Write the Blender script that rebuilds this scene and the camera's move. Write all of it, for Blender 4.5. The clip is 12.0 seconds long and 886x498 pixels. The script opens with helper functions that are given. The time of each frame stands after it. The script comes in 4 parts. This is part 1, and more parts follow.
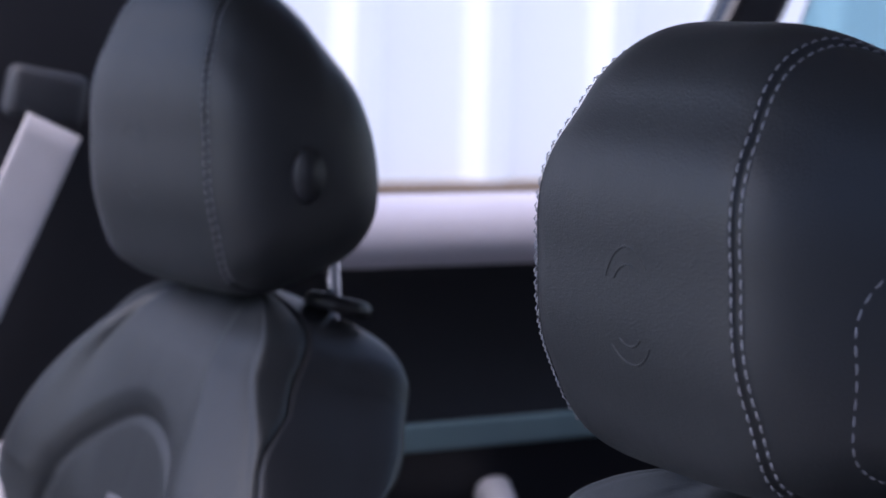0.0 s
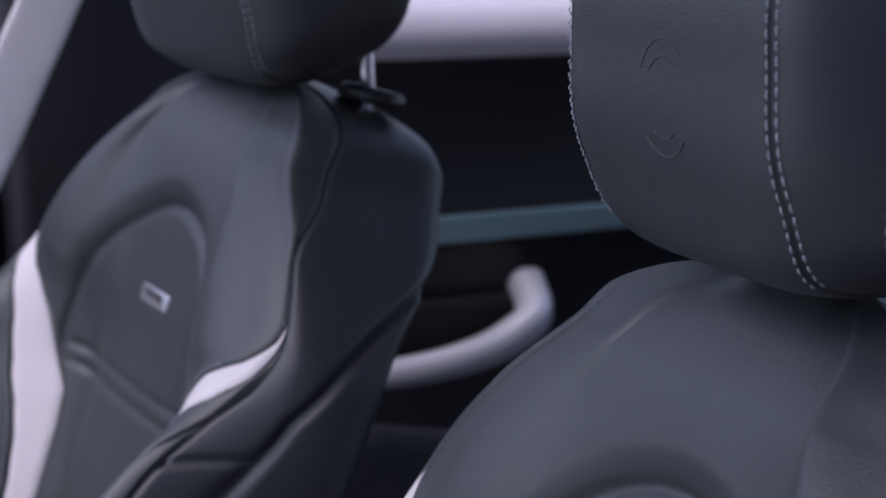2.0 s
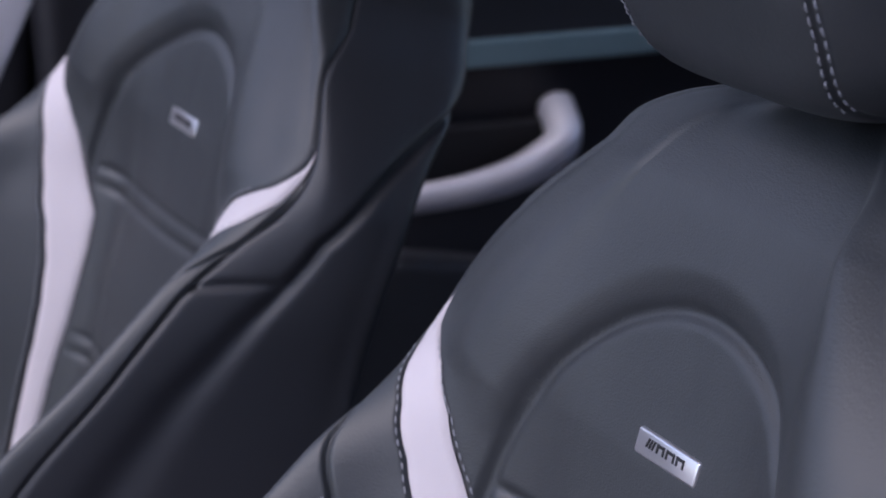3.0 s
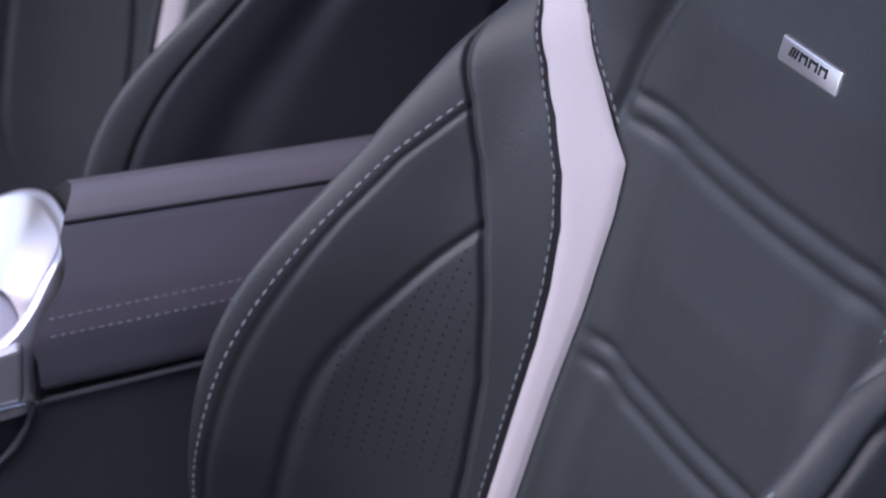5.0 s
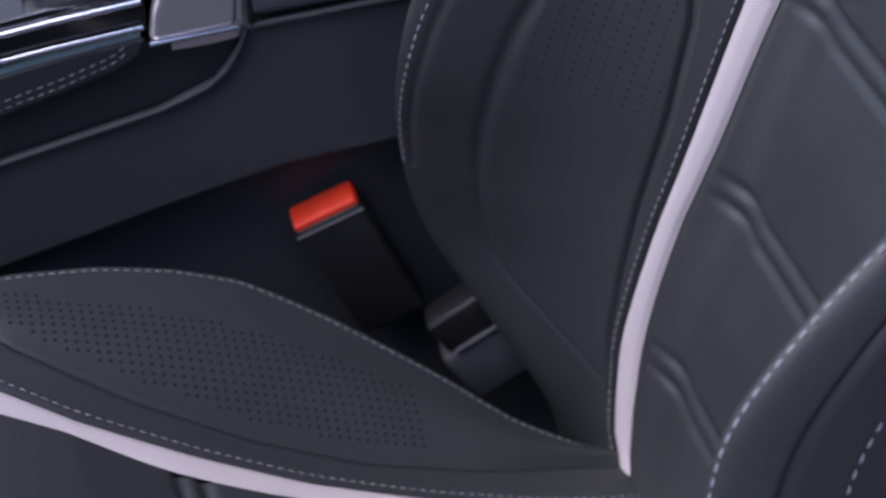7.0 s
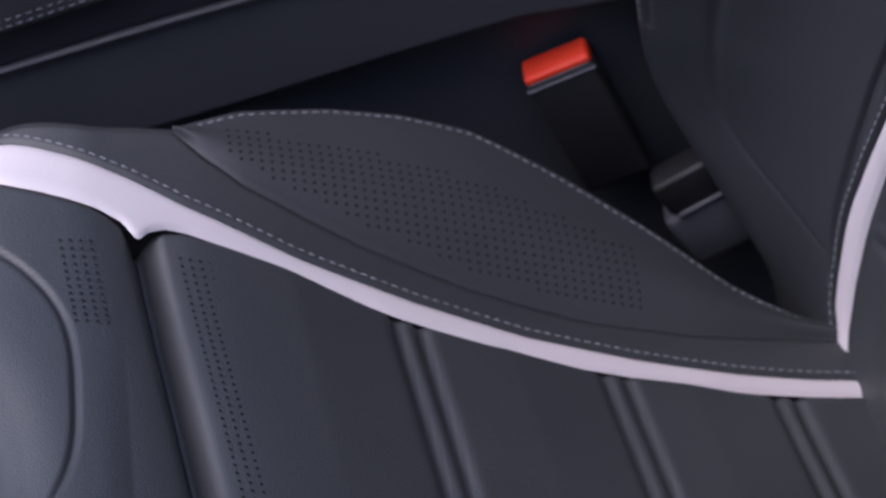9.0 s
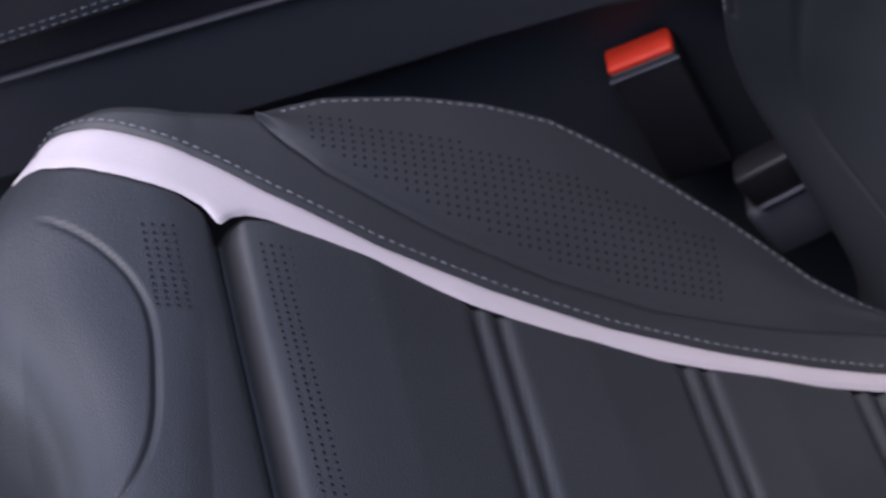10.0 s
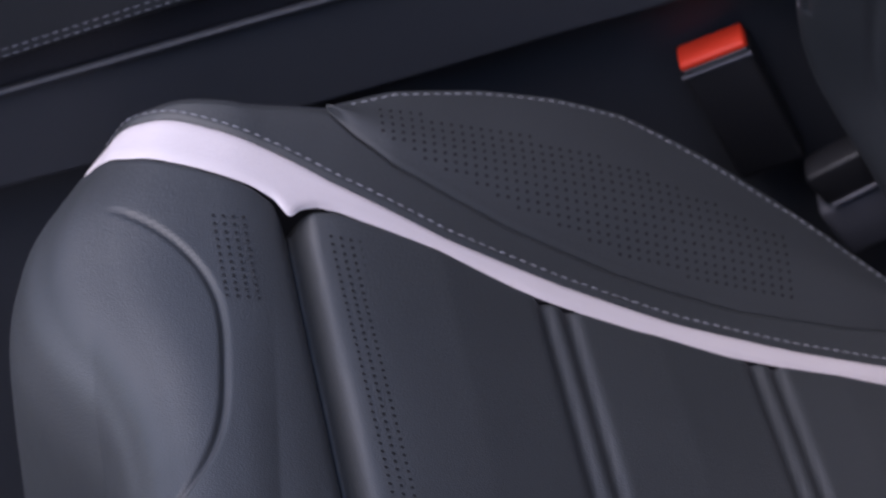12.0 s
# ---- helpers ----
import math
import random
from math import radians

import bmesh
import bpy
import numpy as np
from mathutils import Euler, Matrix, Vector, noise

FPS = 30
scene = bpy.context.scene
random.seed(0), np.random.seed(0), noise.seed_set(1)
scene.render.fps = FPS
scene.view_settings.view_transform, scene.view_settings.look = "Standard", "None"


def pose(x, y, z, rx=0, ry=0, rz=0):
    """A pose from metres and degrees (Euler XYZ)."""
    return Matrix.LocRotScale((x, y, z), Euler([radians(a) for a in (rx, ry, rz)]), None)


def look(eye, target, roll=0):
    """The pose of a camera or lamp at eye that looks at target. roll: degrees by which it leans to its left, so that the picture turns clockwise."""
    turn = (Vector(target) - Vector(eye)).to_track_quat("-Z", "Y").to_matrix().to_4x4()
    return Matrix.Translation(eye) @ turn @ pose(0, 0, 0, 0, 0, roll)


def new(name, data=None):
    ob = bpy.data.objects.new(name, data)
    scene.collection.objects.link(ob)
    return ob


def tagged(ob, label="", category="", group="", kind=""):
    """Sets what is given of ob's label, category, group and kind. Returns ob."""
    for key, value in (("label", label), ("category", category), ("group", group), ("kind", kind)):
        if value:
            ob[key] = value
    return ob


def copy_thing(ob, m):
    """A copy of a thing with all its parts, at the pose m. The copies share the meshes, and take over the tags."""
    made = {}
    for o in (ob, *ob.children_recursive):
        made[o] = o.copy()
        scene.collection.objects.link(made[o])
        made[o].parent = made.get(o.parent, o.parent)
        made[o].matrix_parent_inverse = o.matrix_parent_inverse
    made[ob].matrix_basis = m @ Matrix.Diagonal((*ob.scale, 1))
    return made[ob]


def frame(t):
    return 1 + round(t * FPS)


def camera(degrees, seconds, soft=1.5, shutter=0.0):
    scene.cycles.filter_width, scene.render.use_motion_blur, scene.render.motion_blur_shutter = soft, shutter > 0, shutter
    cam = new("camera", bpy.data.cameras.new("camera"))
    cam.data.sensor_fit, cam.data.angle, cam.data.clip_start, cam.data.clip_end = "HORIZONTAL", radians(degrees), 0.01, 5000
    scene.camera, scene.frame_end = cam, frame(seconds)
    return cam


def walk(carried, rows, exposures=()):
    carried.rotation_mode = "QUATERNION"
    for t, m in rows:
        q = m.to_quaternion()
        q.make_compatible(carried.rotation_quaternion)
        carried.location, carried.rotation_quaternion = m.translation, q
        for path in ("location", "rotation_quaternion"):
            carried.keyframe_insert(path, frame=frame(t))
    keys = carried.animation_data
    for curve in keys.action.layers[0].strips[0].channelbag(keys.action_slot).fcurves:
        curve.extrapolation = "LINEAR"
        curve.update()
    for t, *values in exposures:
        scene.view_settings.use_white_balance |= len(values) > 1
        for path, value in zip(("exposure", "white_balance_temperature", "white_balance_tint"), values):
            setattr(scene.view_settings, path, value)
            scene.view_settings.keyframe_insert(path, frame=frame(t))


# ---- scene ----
cam = camera(24.0, 12.0, soft=1.9)
cam.data.dof.use_dof = True
cam.data.dof.focus_distance = 1.05
cam.data.dof.aperture_fstop = 9.5
EYE = (-0.379, -0.813, 0.829)
# seconds, heading from +x towards +y, tilt down, lean
TURNS = [
    (0.0, 61.86, 5.94, 1.36), (0.5, 61.95, 6.45, 1.41), (1.0, 62.17, 7.65, 1.45), (1.5, 62.42, 9.58, 1.42), (2.0, 62.66, 11.68, 1.38),
    (2.5, 62.95, 14.11, 1.30), (2.7, 63.08, 15.07, 1.25), (4.3, 65.33, 23.36, 0.45), (4.5, 65.93, 24.47, 0.45), (5.0, 67.35, 27.41, 0.50),
    (5.5, 68.89, 30.57, 0.40), (6.0, 70.36, 33.17, 0.10), (6.5, 72.00, 35.44, -0.25), (7.0, 74.06, 37.37, -0.50), (7.5, 76.11, 38.81, -0.58),
    (7.7, 76.95, 39.35, -0.68), (9.3, 83.13, 41.32, -2.35), (9.5, 83.72, 41.37, -2.60), (10.0, 85.10, 41.41, -3.15), (10.5, 86.15, 41.39, -3.56),
    (11.0, 86.92, 41.40, -3.84), (11.5, 87.40, 41.45, -4.08), (12.0, 87.65, 41.45, -4.24),
]
walk(cam, [(t, pose(*EYE, 90 - down, 0, heading - 90) @ pose(0, 0, 0, 0, 0, lean)) for t, heading, down, lean in TURNS], [(0.0, 0.85, 6250, 22), (12.0, 0.85, 6250, 22)])

# ---- light ----
SUN_HEIGHT, SUN_TURN = radians(58), radians(268)
world = bpy.data.worlds.new("sky")
scene.world = world
world.use_nodes = True
wn = world.node_tree
sky = wn.nodes.new("ShaderNodeTexSky")
sky.sky_type, sky.sun_disc, sky.sun_elevation, sky.sun_rotation = "NISHITA", False, SUN_HEIGHT, SUN_TURN
wn.links.new(sky.outputs["Color"], wn.nodes["Background"].inputs["Color"])
wn.nodes["Background"].inputs["Strength"].default_value = 0.15
sun = new("sun", bpy.data.lights.new("sun", "SUN"))
sun.data.energy, sun.data.angle, sun.data.color = 1.55, radians(60), (1.0, 0.95, 0.92)
sun.matrix_world = look((-2.4, 0.1, 3.9), (0.0, 0.2, 0.0))


# ---- materials ----
def material(name, colour, rough=0.5, metal=0.0, grain=0.0, grain_scale=800.0, vary=0.0, vary_scale=12.0, rough_vary=0.0, coat=0.0, sheen=0.0, gloss=0.5):
    """Principled surface: fine relief of cells, wide soft variation of tone and gloss."""
    m = bpy.data.materials.new(name)
    m.use_nodes = True
    nt = m.node_tree
    p = nt.nodes["Principled BSDF"]
    p.inputs["Base Color"].default_value = (*colour, 1)
    p.inputs["Roughness"].default_value = rough
    p.inputs["Metallic"].default_value = metal
    p.inputs["Coat Weight"].default_value = coat
    p.inputs["Specular IOR Level"].default_value = gloss
    p.inputs["Sheen Weight"].default_value = sheen
    co = nt.nodes.new("ShaderNodeTexCoord")
    if vary or rough_vary:
        n = nt.nodes.new("ShaderNodeTexNoise")
        n.inputs["Scale"].default_value, n.inputs["Detail"].default_value = vary_scale, 6.0
        nt.links.new(co.outputs["Object"], n.inputs["Vector"])
        mix = nt.nodes.new("ShaderNodeMix")
        mix.data_type = "RGBA"
        mix.inputs["A"].default_value = (*[c * (1 - vary) for c in colour], 1)
        mix.inputs["B"].default_value = (*[min(1, c * (1 + vary)) for c in colour], 1)
        nt.links.new(n.outputs["Fac"], mix.inputs["Factor"])
        nt.links.new(mix.outputs["Result"], p.inputs["Base Color"])
        mr = nt.nodes.new("ShaderNodeMapRange")
        mr.inputs["To Min"].default_value, mr.inputs["To Max"].default_value = rough - rough_vary, rough + rough_vary
        nt.links.new(n.outputs["Fac"], mr.inputs["Value"])
        nt.links.new(mr.outputs["Result"], p.inputs["Roughness"])
    if grain:
        v = nt.nodes.new("ShaderNodeTexVoronoi")
        v.inputs["Scale"].default_value = grain_scale
        nt.links.new(co.outputs["Object"], v.inputs["Vector"])
        n2 = nt.nodes.new("ShaderNodeTexNoise")
        n2.inputs["Scale"].default_value, n2.inputs["Detail"].default_value = grain_scale * 0.12, 4.0
        nt.links.new(co.outputs["Object"], n2.inputs["Vector"])
        add = nt.nodes.new("ShaderNodeMath")
        nt.links.new(v.outputs["Distance"], add.inputs[0])
        nt.links.new(n2.outputs["Fac"], add.inputs[1])
        n3 = nt.nodes.new("ShaderNodeTexNoise")
        n3.inputs["Scale"].default_value, n3.inputs["Detail"].default_value = 16.0, 2.0
        nt.links.new(co.outputs["Object"], n3.inputs["Vector"])
        wave = nt.nodes.new("ShaderNodeMath")
        wave.operation = "MULTIPLY_ADD"
        wave.inputs[1].default_value = 6.0
        nt.links.new(n3.outputs["Fac"], wave.inputs[0])
        nt.links.new(add.outputs["Value"], wave.inputs[2])
        b = nt.nodes.new("ShaderNodeBump")
        b.inputs["Strength"].default_value, b.inputs["Distance"].default_value = grain, 0.0006
        nt.links.new(wave.outputs["Value"], b.inputs["Height"])
        nt.links.new(b.outputs["Normal"], p.inputs["Normal"])
    return m


LEATHER = material("black_leather", (0.033, 0.0362, 0.0395), 0.48, gloss=0.6, grain=0.25, grain_scale=900, vary=0.15, vary_scale=9, rough_vary=0.06)
ARM = material("dark_grey_armrest_leather", (0.125, 0.116, 0.138), 0.4, gloss=0.8, grain=0.25, grain_scale=900, vary=0.12, vary_scale=8, rough_vary=0.05)
SILVER = material("silver_paint", (0.82, 0.8, 0.84), 0.32, 0.3, vary=0.04)
LEATHER_SIDE = material("dark_side_leather", (0.026, 0.028, 0.033), 0.48, grain=0.25, grain_scale=900, vary=0.15, vary_scale=7, rough_vary=0.06)
PALE = material("pale_leather", (0.6, 0.545, 0.56), 0.5, grain=0.2, grain_scale=900, vary=0.05, vary_scale=30, rough_vary=0.05)
THREAD = material("grey_thread", (0.31, 0.315, 0.345), 0.7, grain=0.5, grain_scale=2500)
SEAM_AND_SHADE = material("dark_seam_and_shade", (0.008, 0.008, 0.01), 0.7)
HOLE = material("perforation_shadow", (0.006, 0.006, 0.008), 0.8)
PLASTIC = material("soft_black_plastic", (0.055, 0.057, 0.065), 0.5, grain=0.35, grain_scale=1200, vary=0.12, vary_scale=6, rough_vary=0.05)
TRIM_DARK = material("dark_door_trim", (0.02, 0.02, 0.025), 0.5, grain=0.3, grain_scale=700, vary=0.15, vary_scale=5)
CARPET = material("black_carpet", (0.012, 0.012, 0.014), 0.95, grain=1.0, grain_scale=500, vary=0.3, vary_scale=60)
SATIN = material("satin_aluminium", (0.72, 0.7, 0.73), 0.3, 0.85, grain=0.03, grain_scale=1500, rough_vary=0.05, vary=0.03, vary_scale=20)
CHROME = material("polished_chrome", (0.85, 0.85, 0.87), 0.1, 1.0, rough_vary=0.03, vary=0.02)
BRUSHED = material("brushed_metal_inlay", (0.42, 0.4, 0.45), 0.35, 0.8, grain=0.1, grain_scale=400, rough_vary=0.08, vary=0.15, vary_scale=25)
GLOSS = material("gloss_black_plastic", (0.012, 0.012, 0.014), 0.12, vary=0.1, coat=0.5)
RED = material("red_plastic_button", (0.9, 0.05, 0.015), 0.5, vary=0.08, vary_scale=80, rough_vary=0.05)
BUCKLE = material("buckle_black_plastic", (0.016, 0.016, 0.018), 0.45, grain=0.3, grain_scale=1500, vary=0.1)
WEB = material("grey_belt_webbing", (0.84, 0.79, 0.81), 0.65, grain=0.7, grain_scale=700, vary=0.06, vary_scale=40)
DARKGREY = material("dark_grey_plastic", (0.085, 0.086, 0.1), 0.5, grain=0.2, grain_scale=1200, vary=0.1)
GREYPLAST = material("grey_plastic", (0.11, 0.11, 0.13), 0.5, grain=0.2, grain_scale=1200, vary=0.1)
TEAL = material("teal_inlay_and_painted_glow", (0.3, 0.44, 0.46), 0.35, 0.3, vary=0.1, vary_scale=15, rough_vary=0.05)
DOORTOP = material("lit_look_door_shoulder", (0.78, 0.73, 0.8), 0.5, grain=0.3, grain_scale=700, vary=0.06)
INK = material("badge_ink", (0.02, 0.02, 0.024), 0.4)
LINER = material("grey_headliner", (0.45, 0.45, 0.46), 0.9, grain=0.6, grain_scale=600, vary=0.05)


# ---- seat shapes ----
RECLINE = radians(14.5)
BITE = np.array([0.0125, 0.0, -0.133])
BACK_UP = np.array([math.sin(RECLINE), 0.0, math.cos(RECLINE)])
BACK_OUT = np.array([-math.cos(RECLINE), 0.0, math.sin(RECLINE)])


def ramp(v, pairs):
    """Smooth curve through (at, value) pairs."""
    xs = np.array([p[0] for p in pairs], float)
    ys = np.array([p[1] for p in pairs], float)
    m = np.gradient(ys, xs)
    v = np.clip(np.asarray(v, float), xs[0], xs[-1])
    i = np.clip(np.searchsorted(xs, v) - 1, 0, len(xs) - 2)
    h = xs[i + 1] - xs[i]
    t = (v - xs[i]) / h
    return ((2 * t**3 - 3 * t**2 + 1) * ys[i] + (t**3 - 2 * t**2 + t) * h * m[i]
            + (-2 * t**3 + 3 * t**2) * ys[i + 1] + (t**3 - t**2) * h * m[i + 1])


def smooth_section(s, knots, us, ds):
    """Catmull-Rom section: s at knots gives (us, ds); us and ds are lists of arrays."""
    n = len(knots)
    i = np.clip(np.searchsorted(knots, s, side="right") - 1, 0, n - 2)
    kn = np.array(knots)
    U, D = np.stack(us), np.stack(ds)
    cols = np.arange(len(s))
    t = (s - kn[i]) / (kn[i + 1] - kn[i])

    def slope(A, j):
        lo, hi = np.clip(j - 1, 0, n - 1), np.clip(j + 1, 0, n - 1)
        return (A[hi, cols] - A[lo, cols]) / (kn[hi] - kn[lo])

    out = []
    for A in (U, D):
        h = kn[i + 1] - kn[i]
        out.append((2 * t**3 - 3 * t**2 + 1) * A[i, cols] + (t**3 - 2 * t**2 + t) * h * slope(A, i)
                   + (-2 * t**3 + 3 * t**2) * A[i + 1, cols] + (t**3 - t**2) * h * slope(A, i + 1))
    return out


BACK_KNOTS = [0.0, 0.35, 0.6, 0.8, 1.0, 1.1, 1.25, 1.5, 1.7, 1.85, 2.0]
BACK_WIDTH = [(-0.05, 0.206), (0.0, 0.218), (0.05, 0.251), (0.1, 0.281), (0.17, 0.275), (0.25, 0.249), (0.35, 0.242), (0.45, 0.244), (0.55, 0.237), (0.62, 0.221), (0.68, 0.187), (0.72, 0.15), (0.75, 0.112), (0.765, 0.082), (0.775, 0.05), (0.784, 0.006)]
BACK_CREST = [(-0.05, 0.003), (0.0, 0.028), (0.05, 0.077), (0.1, 0.126), (0.17, 0.161), (0.25, 0.178), (0.35, 0.17), (0.45, 0.117), (0.55, 0.062), (0.62, 0.045), (0.68, 0.017), (0.72, 0.004), (0.75, -0.008), (0.765, -0.02), (0.775, -0.032), (0.784, -0.042)]
OUTER_WIDTH = [(-0.05, 0.2), (0.05, 0.25), (0.12, 0.27), (0.25, 0.272), (0.45, 0.252), (0.55, 0.225), (0.62, 0.206), (0.68, 0.179), (0.72, 0.148), (0.75, 0.112), (0.765, 0.082), (0.775, 0.05), (0.784, 0.006)]
OUTER_CREST = [(-0.05, 0.028), (0.0, 0.08), (0.05, 0.127), (0.1, 0.16), (0.15, 0.182), (0.2, 0.19), (0.25, 0.197), (0.3, 0.205), (0.35, 0.209), (0.4, 0.189), (0.45, 0.155), (0.5, 0.112), (0.55, 0.087), (0.58, 0.085), (0.62, 0.084), (0.68, 0.057), (0.72, 0.031), (0.75, 0.006), (0.765, -0.012), (0.775, -0.028), (0.784, -0.042)]
BACK_REAR = [(-0.05, 0.1), (0.3, 0.085), (0.45, 0.075), (0.6, 0.084), (0.7, 0.141), (0.74, 0.149), (0.765, 0.126), (0.777, 0.084), (0.784, 0.044)]
REAR_WIDTH = [(-0.05, 0.222), (0.1, 0.282), (0.3, 0.265), (0.45, 0.258), (0.6, 0.261), (0.68, 0.203), (0.72, 0.158), (0.75, 0.133), (0.765, 0.1), (0.775, 0.064), (0.784, 0.006)]
BACK_FLAT = [(-0.05, 0.0), (0.6, 0.0), (0.68, -0.002), (0.72, -0.008), (0.75, -0.018), (0.765, -0.026), (0.775, -0.034), (0.784, -0.042)]


def back_local(s, v, side=1):
    """Backrest surface, one half: s from the middle (0) over the crest (1) round to the back (2); v up the back. side -1: the door side."""
    s, v, side = np.broadcast_arrays(np.asarray(s, float), np.asarray(v, float), np.asarray(side, float))
    shape, s, v, side = s.shape, s.ravel(), v.ravel(), side.ravel()
    b, m, wr = ramp(v, BACK_REAR), ramp(v, BACK_FLAT), ramp(v, REAR_WIDTH)
    w = np.where(side > 0, ramp(v, BACK_WIDTH), ramp(v, OUTER_WIDTH))
    c = np.where(side > 0, ramp(v, BACK_CREST), ramp(v, OUTER_CREST))
    a = 0.131 * w * 0.62 / ((w * 0.62) ** 4 + 0.131 ** 4) ** 0.25
    z = np.zeros_like(w)
    us = [z, a * 0.6, a, a * 0.45 + w * 0.52, w * 0.90, w * 0.965, w * 0.5 + wr * 0.5, wr, wr * 0.94, wr * 0.55, z]
    ds = [m, m, m + 0.004 * c / 0.1, m * 0.5 + c * 0.5, c * 0.97, c * 0.85, c * 0.4 - b * 0.27, -b * 0.55, -b * 0.92, -b, -b]
    swell = np.where(side > 0, 0.09 * np.exp(-((v - 0.29) / 0.12) ** 2), 0.0)
    ds[4], ds[5] = ds[4] * (1 + swell), ds[5] * (1 + swell)
    # the shoulder: one soft pillow from the middle to the side seam
    k = np.clip((v - 0.5) / 0.12, 0, 1)
    k = k * k * (3 - 2 * k)
    for i, fu, fc, fd in ((3, 0.62, 0.5, 0.0), (4, 0.8, 0.38, -0.002), (5, 0.9, 0.27, -0.0045), (6, 0.985, 0.09, -0.011)):
        us[i] = us[i] * (1 - k) + k * wr * fu
        ds[i] = ds[i] * (1 - k) + k * (m * 0.8 + c * fc + fd)
    ds[1] = ds[1] + k * 0.05 * c
    ds[2] = ds[2] + k * 0.2 * c
    ds[7] = ds[7] * (1 - k) - k * (0.02 + (b - 0.02) * 0.5)
    u, d = smooth_section(s, BACK_KNOTS, us, ds)
    return u.reshape(shape), d.reshape(shape), v.reshape(shape)


def back_point(s, v, side):
    """side is +1 for the +y half, -1 for the other."""
    u, d, v = back_local(s, v, side)
    return (BITE + v[..., None] * BACK_UP + d[..., None] * BACK_OUT + (u * side)[..., None] * np.array([0.0, 1.0, 0.0]))


SEAT_KNOTS = [0.0, 0.35, 0.6, 0.8, 1.0, 1.12, 1.3, 1.6, 2.0]
SEAT_MID = [(-0.74, -0.42), (-0.63, -0.24), (-0.615, -0.13), (-0.61, -0.08), (-0.604, -0.03), (-0.592, 0.012), (-0.57, 0.04), (-0.53, 0.058), (-0.47, 0.058), (-0.4, 0.035),
            (-0.3, -0.01), (-0.2, -0.055), (-0.1, -0.095), (0.0, -0.128), (0.06, -0.14)]
SEAT_WIDTH = [(-0.64, 0.17), (-0.62, 0.2), (-0.58, 0.225), (-0.5, 0.238), (-0.35, 0.247), (-0.2, 0.252), (0.06, 0.24)]
SEAT_CREST = [(-0.64, 0.0), (-0.58, 0.004), (-0.5, 0.014), (-0.4, 0.034), (-0.3, 0.055), (-0.2, 0.066), (-0.1, 0.062), (0.0, 0.03), (0.06, 0.01)]


def seat_point(s, x, side):
    """Cushion surface, one half: s from the middle (0) over the crest (1) down the side (2); x along the car."""
    s, x, side = np.broadcast_arrays(np.asarray(s, float), np.asarray(x, float), np.asarray(side, float))
    shape, s, x, side = s.shape, s.ravel(), x.ravel(), side.ravel()
    w, c = ramp(x, SEAT_WIDTH), ramp(x, SEAT_CREST)
    z = np.zeros_like(w)
    us = [z, z + 0.07, z + 0.125, w * 0.72, w * 0.92, w * 0.955, w * 0.97, w * 0.98, w * 0.97]
    ds = [z, z, 0.004 + c * 0.06, c * 0.6, c, c * 0.72 - 0.008, c * 0.2 - 0.03, -0.06 + z, -0.12 + z]
    u, d = smooth_section(s, SEAT_KNOTS, us, ds)
    m = ramp(x - 0.09 * np.tanh(0.06 * ((u * side - 0.1) / 0.12) ** 2 / 0.09) * np.clip((-0.44 - x) / 0.1, 0, 1), SEAT_MID)
    return np.stack([x, u * side, m + d], -1).reshape(shape + (3,))


# ---- mesh helpers ----
def mesh_object(name, verts, faces, mat, parent=None, label="", smooth=True):
    me = bpy.data.meshes.new(name)
    me.from_pydata([tuple(map(float, v)) for v in verts], [], [tuple(map(int, fc)) for fc in faces])
    me.update()
    if smooth:
        me.polygons.foreach_set("use_smooth", [True] * len(me.polygons))
    if mat:
        me.materials.append(mat)
    ob = new(name, me)
    if parent:
        ob.parent = parent
    if label:
        tagged(ob, label)
    return ob


def part(name, bm, mat, parent, label="", smooth=True):
    me = bpy.data.meshes.new(name)
    bm.normal_update()
    bm.to_mesh(me)
    bm.free()
    if smooth:
        me.polygons.foreach_set("use_smooth", [True] * len(me.polygons))
    me.materials.append(mat)
    ob = new(name, me)
    if parent:
        ob.parent = parent
    if label:
        tagged(ob, label)
    return ob


def thing(name, label, category, group="", kind=""):
    return tagged(new(name), label, category, group, kind)


def grid_faces(rows, cols, closed=False):
    f = []
    last = cols if closed else cols - 1
    for j in range(rows - 1):
        for k in range(last):
            k2 = (k + 1) % cols
            f.append((j * cols + k, j * cols + k2, (j + 1) * cols + k2, (j + 1) * cols + k))
    return f


def normals_of(P):
    du = np.gradient(P, axis=1)
    dv = np.gradient(P, axis=0)
    n = np.cross(du, dv)
    return n / np.maximum(np.linalg.norm(n, axis=-1, keepdims=True), 1e-9)


def patch(name, surf, lo, hi, along, cols, mat, parent, out, relief=None, rolled=(True, True), label="", depth=0.003, thick=0.0):
    """A leather panel on surf(s, a) between the curves lo(a) and hi(a); its long edges roll into the seam. out: the half of the seat it lies on, +1 or -1."""
    k = np.linspace(0, 1, cols)
    k = k - 0.35 * np.sin(2 * np.pi * k) / (2 * np.pi)
    A = np.repeat(along[:, None], cols, 1)
    S = lo(along)[:, None] + (hi(along) - lo(along))[:, None] * k[None]
    P = surf(S, A)
    n = normals_of(P)
    n = -n * out
    d = np.zeros_like(S)
    for edge, use in ((0, rolled[0]), (-1, rolled[1])):
        if use:
            e = np.linalg.norm(P - P[:, edge:edge + 1 or None][:, :1], axis=-1)
            d -= depth * np.exp(-(e / 0.0024) ** 2)
    if relief is not None:
        d += relief(S, A, P)
    P = P + d[..., None] * n
    return mesh_object(name, P.reshape(-1, 3), grid_faces(len(along), cols), mat, parent, label)


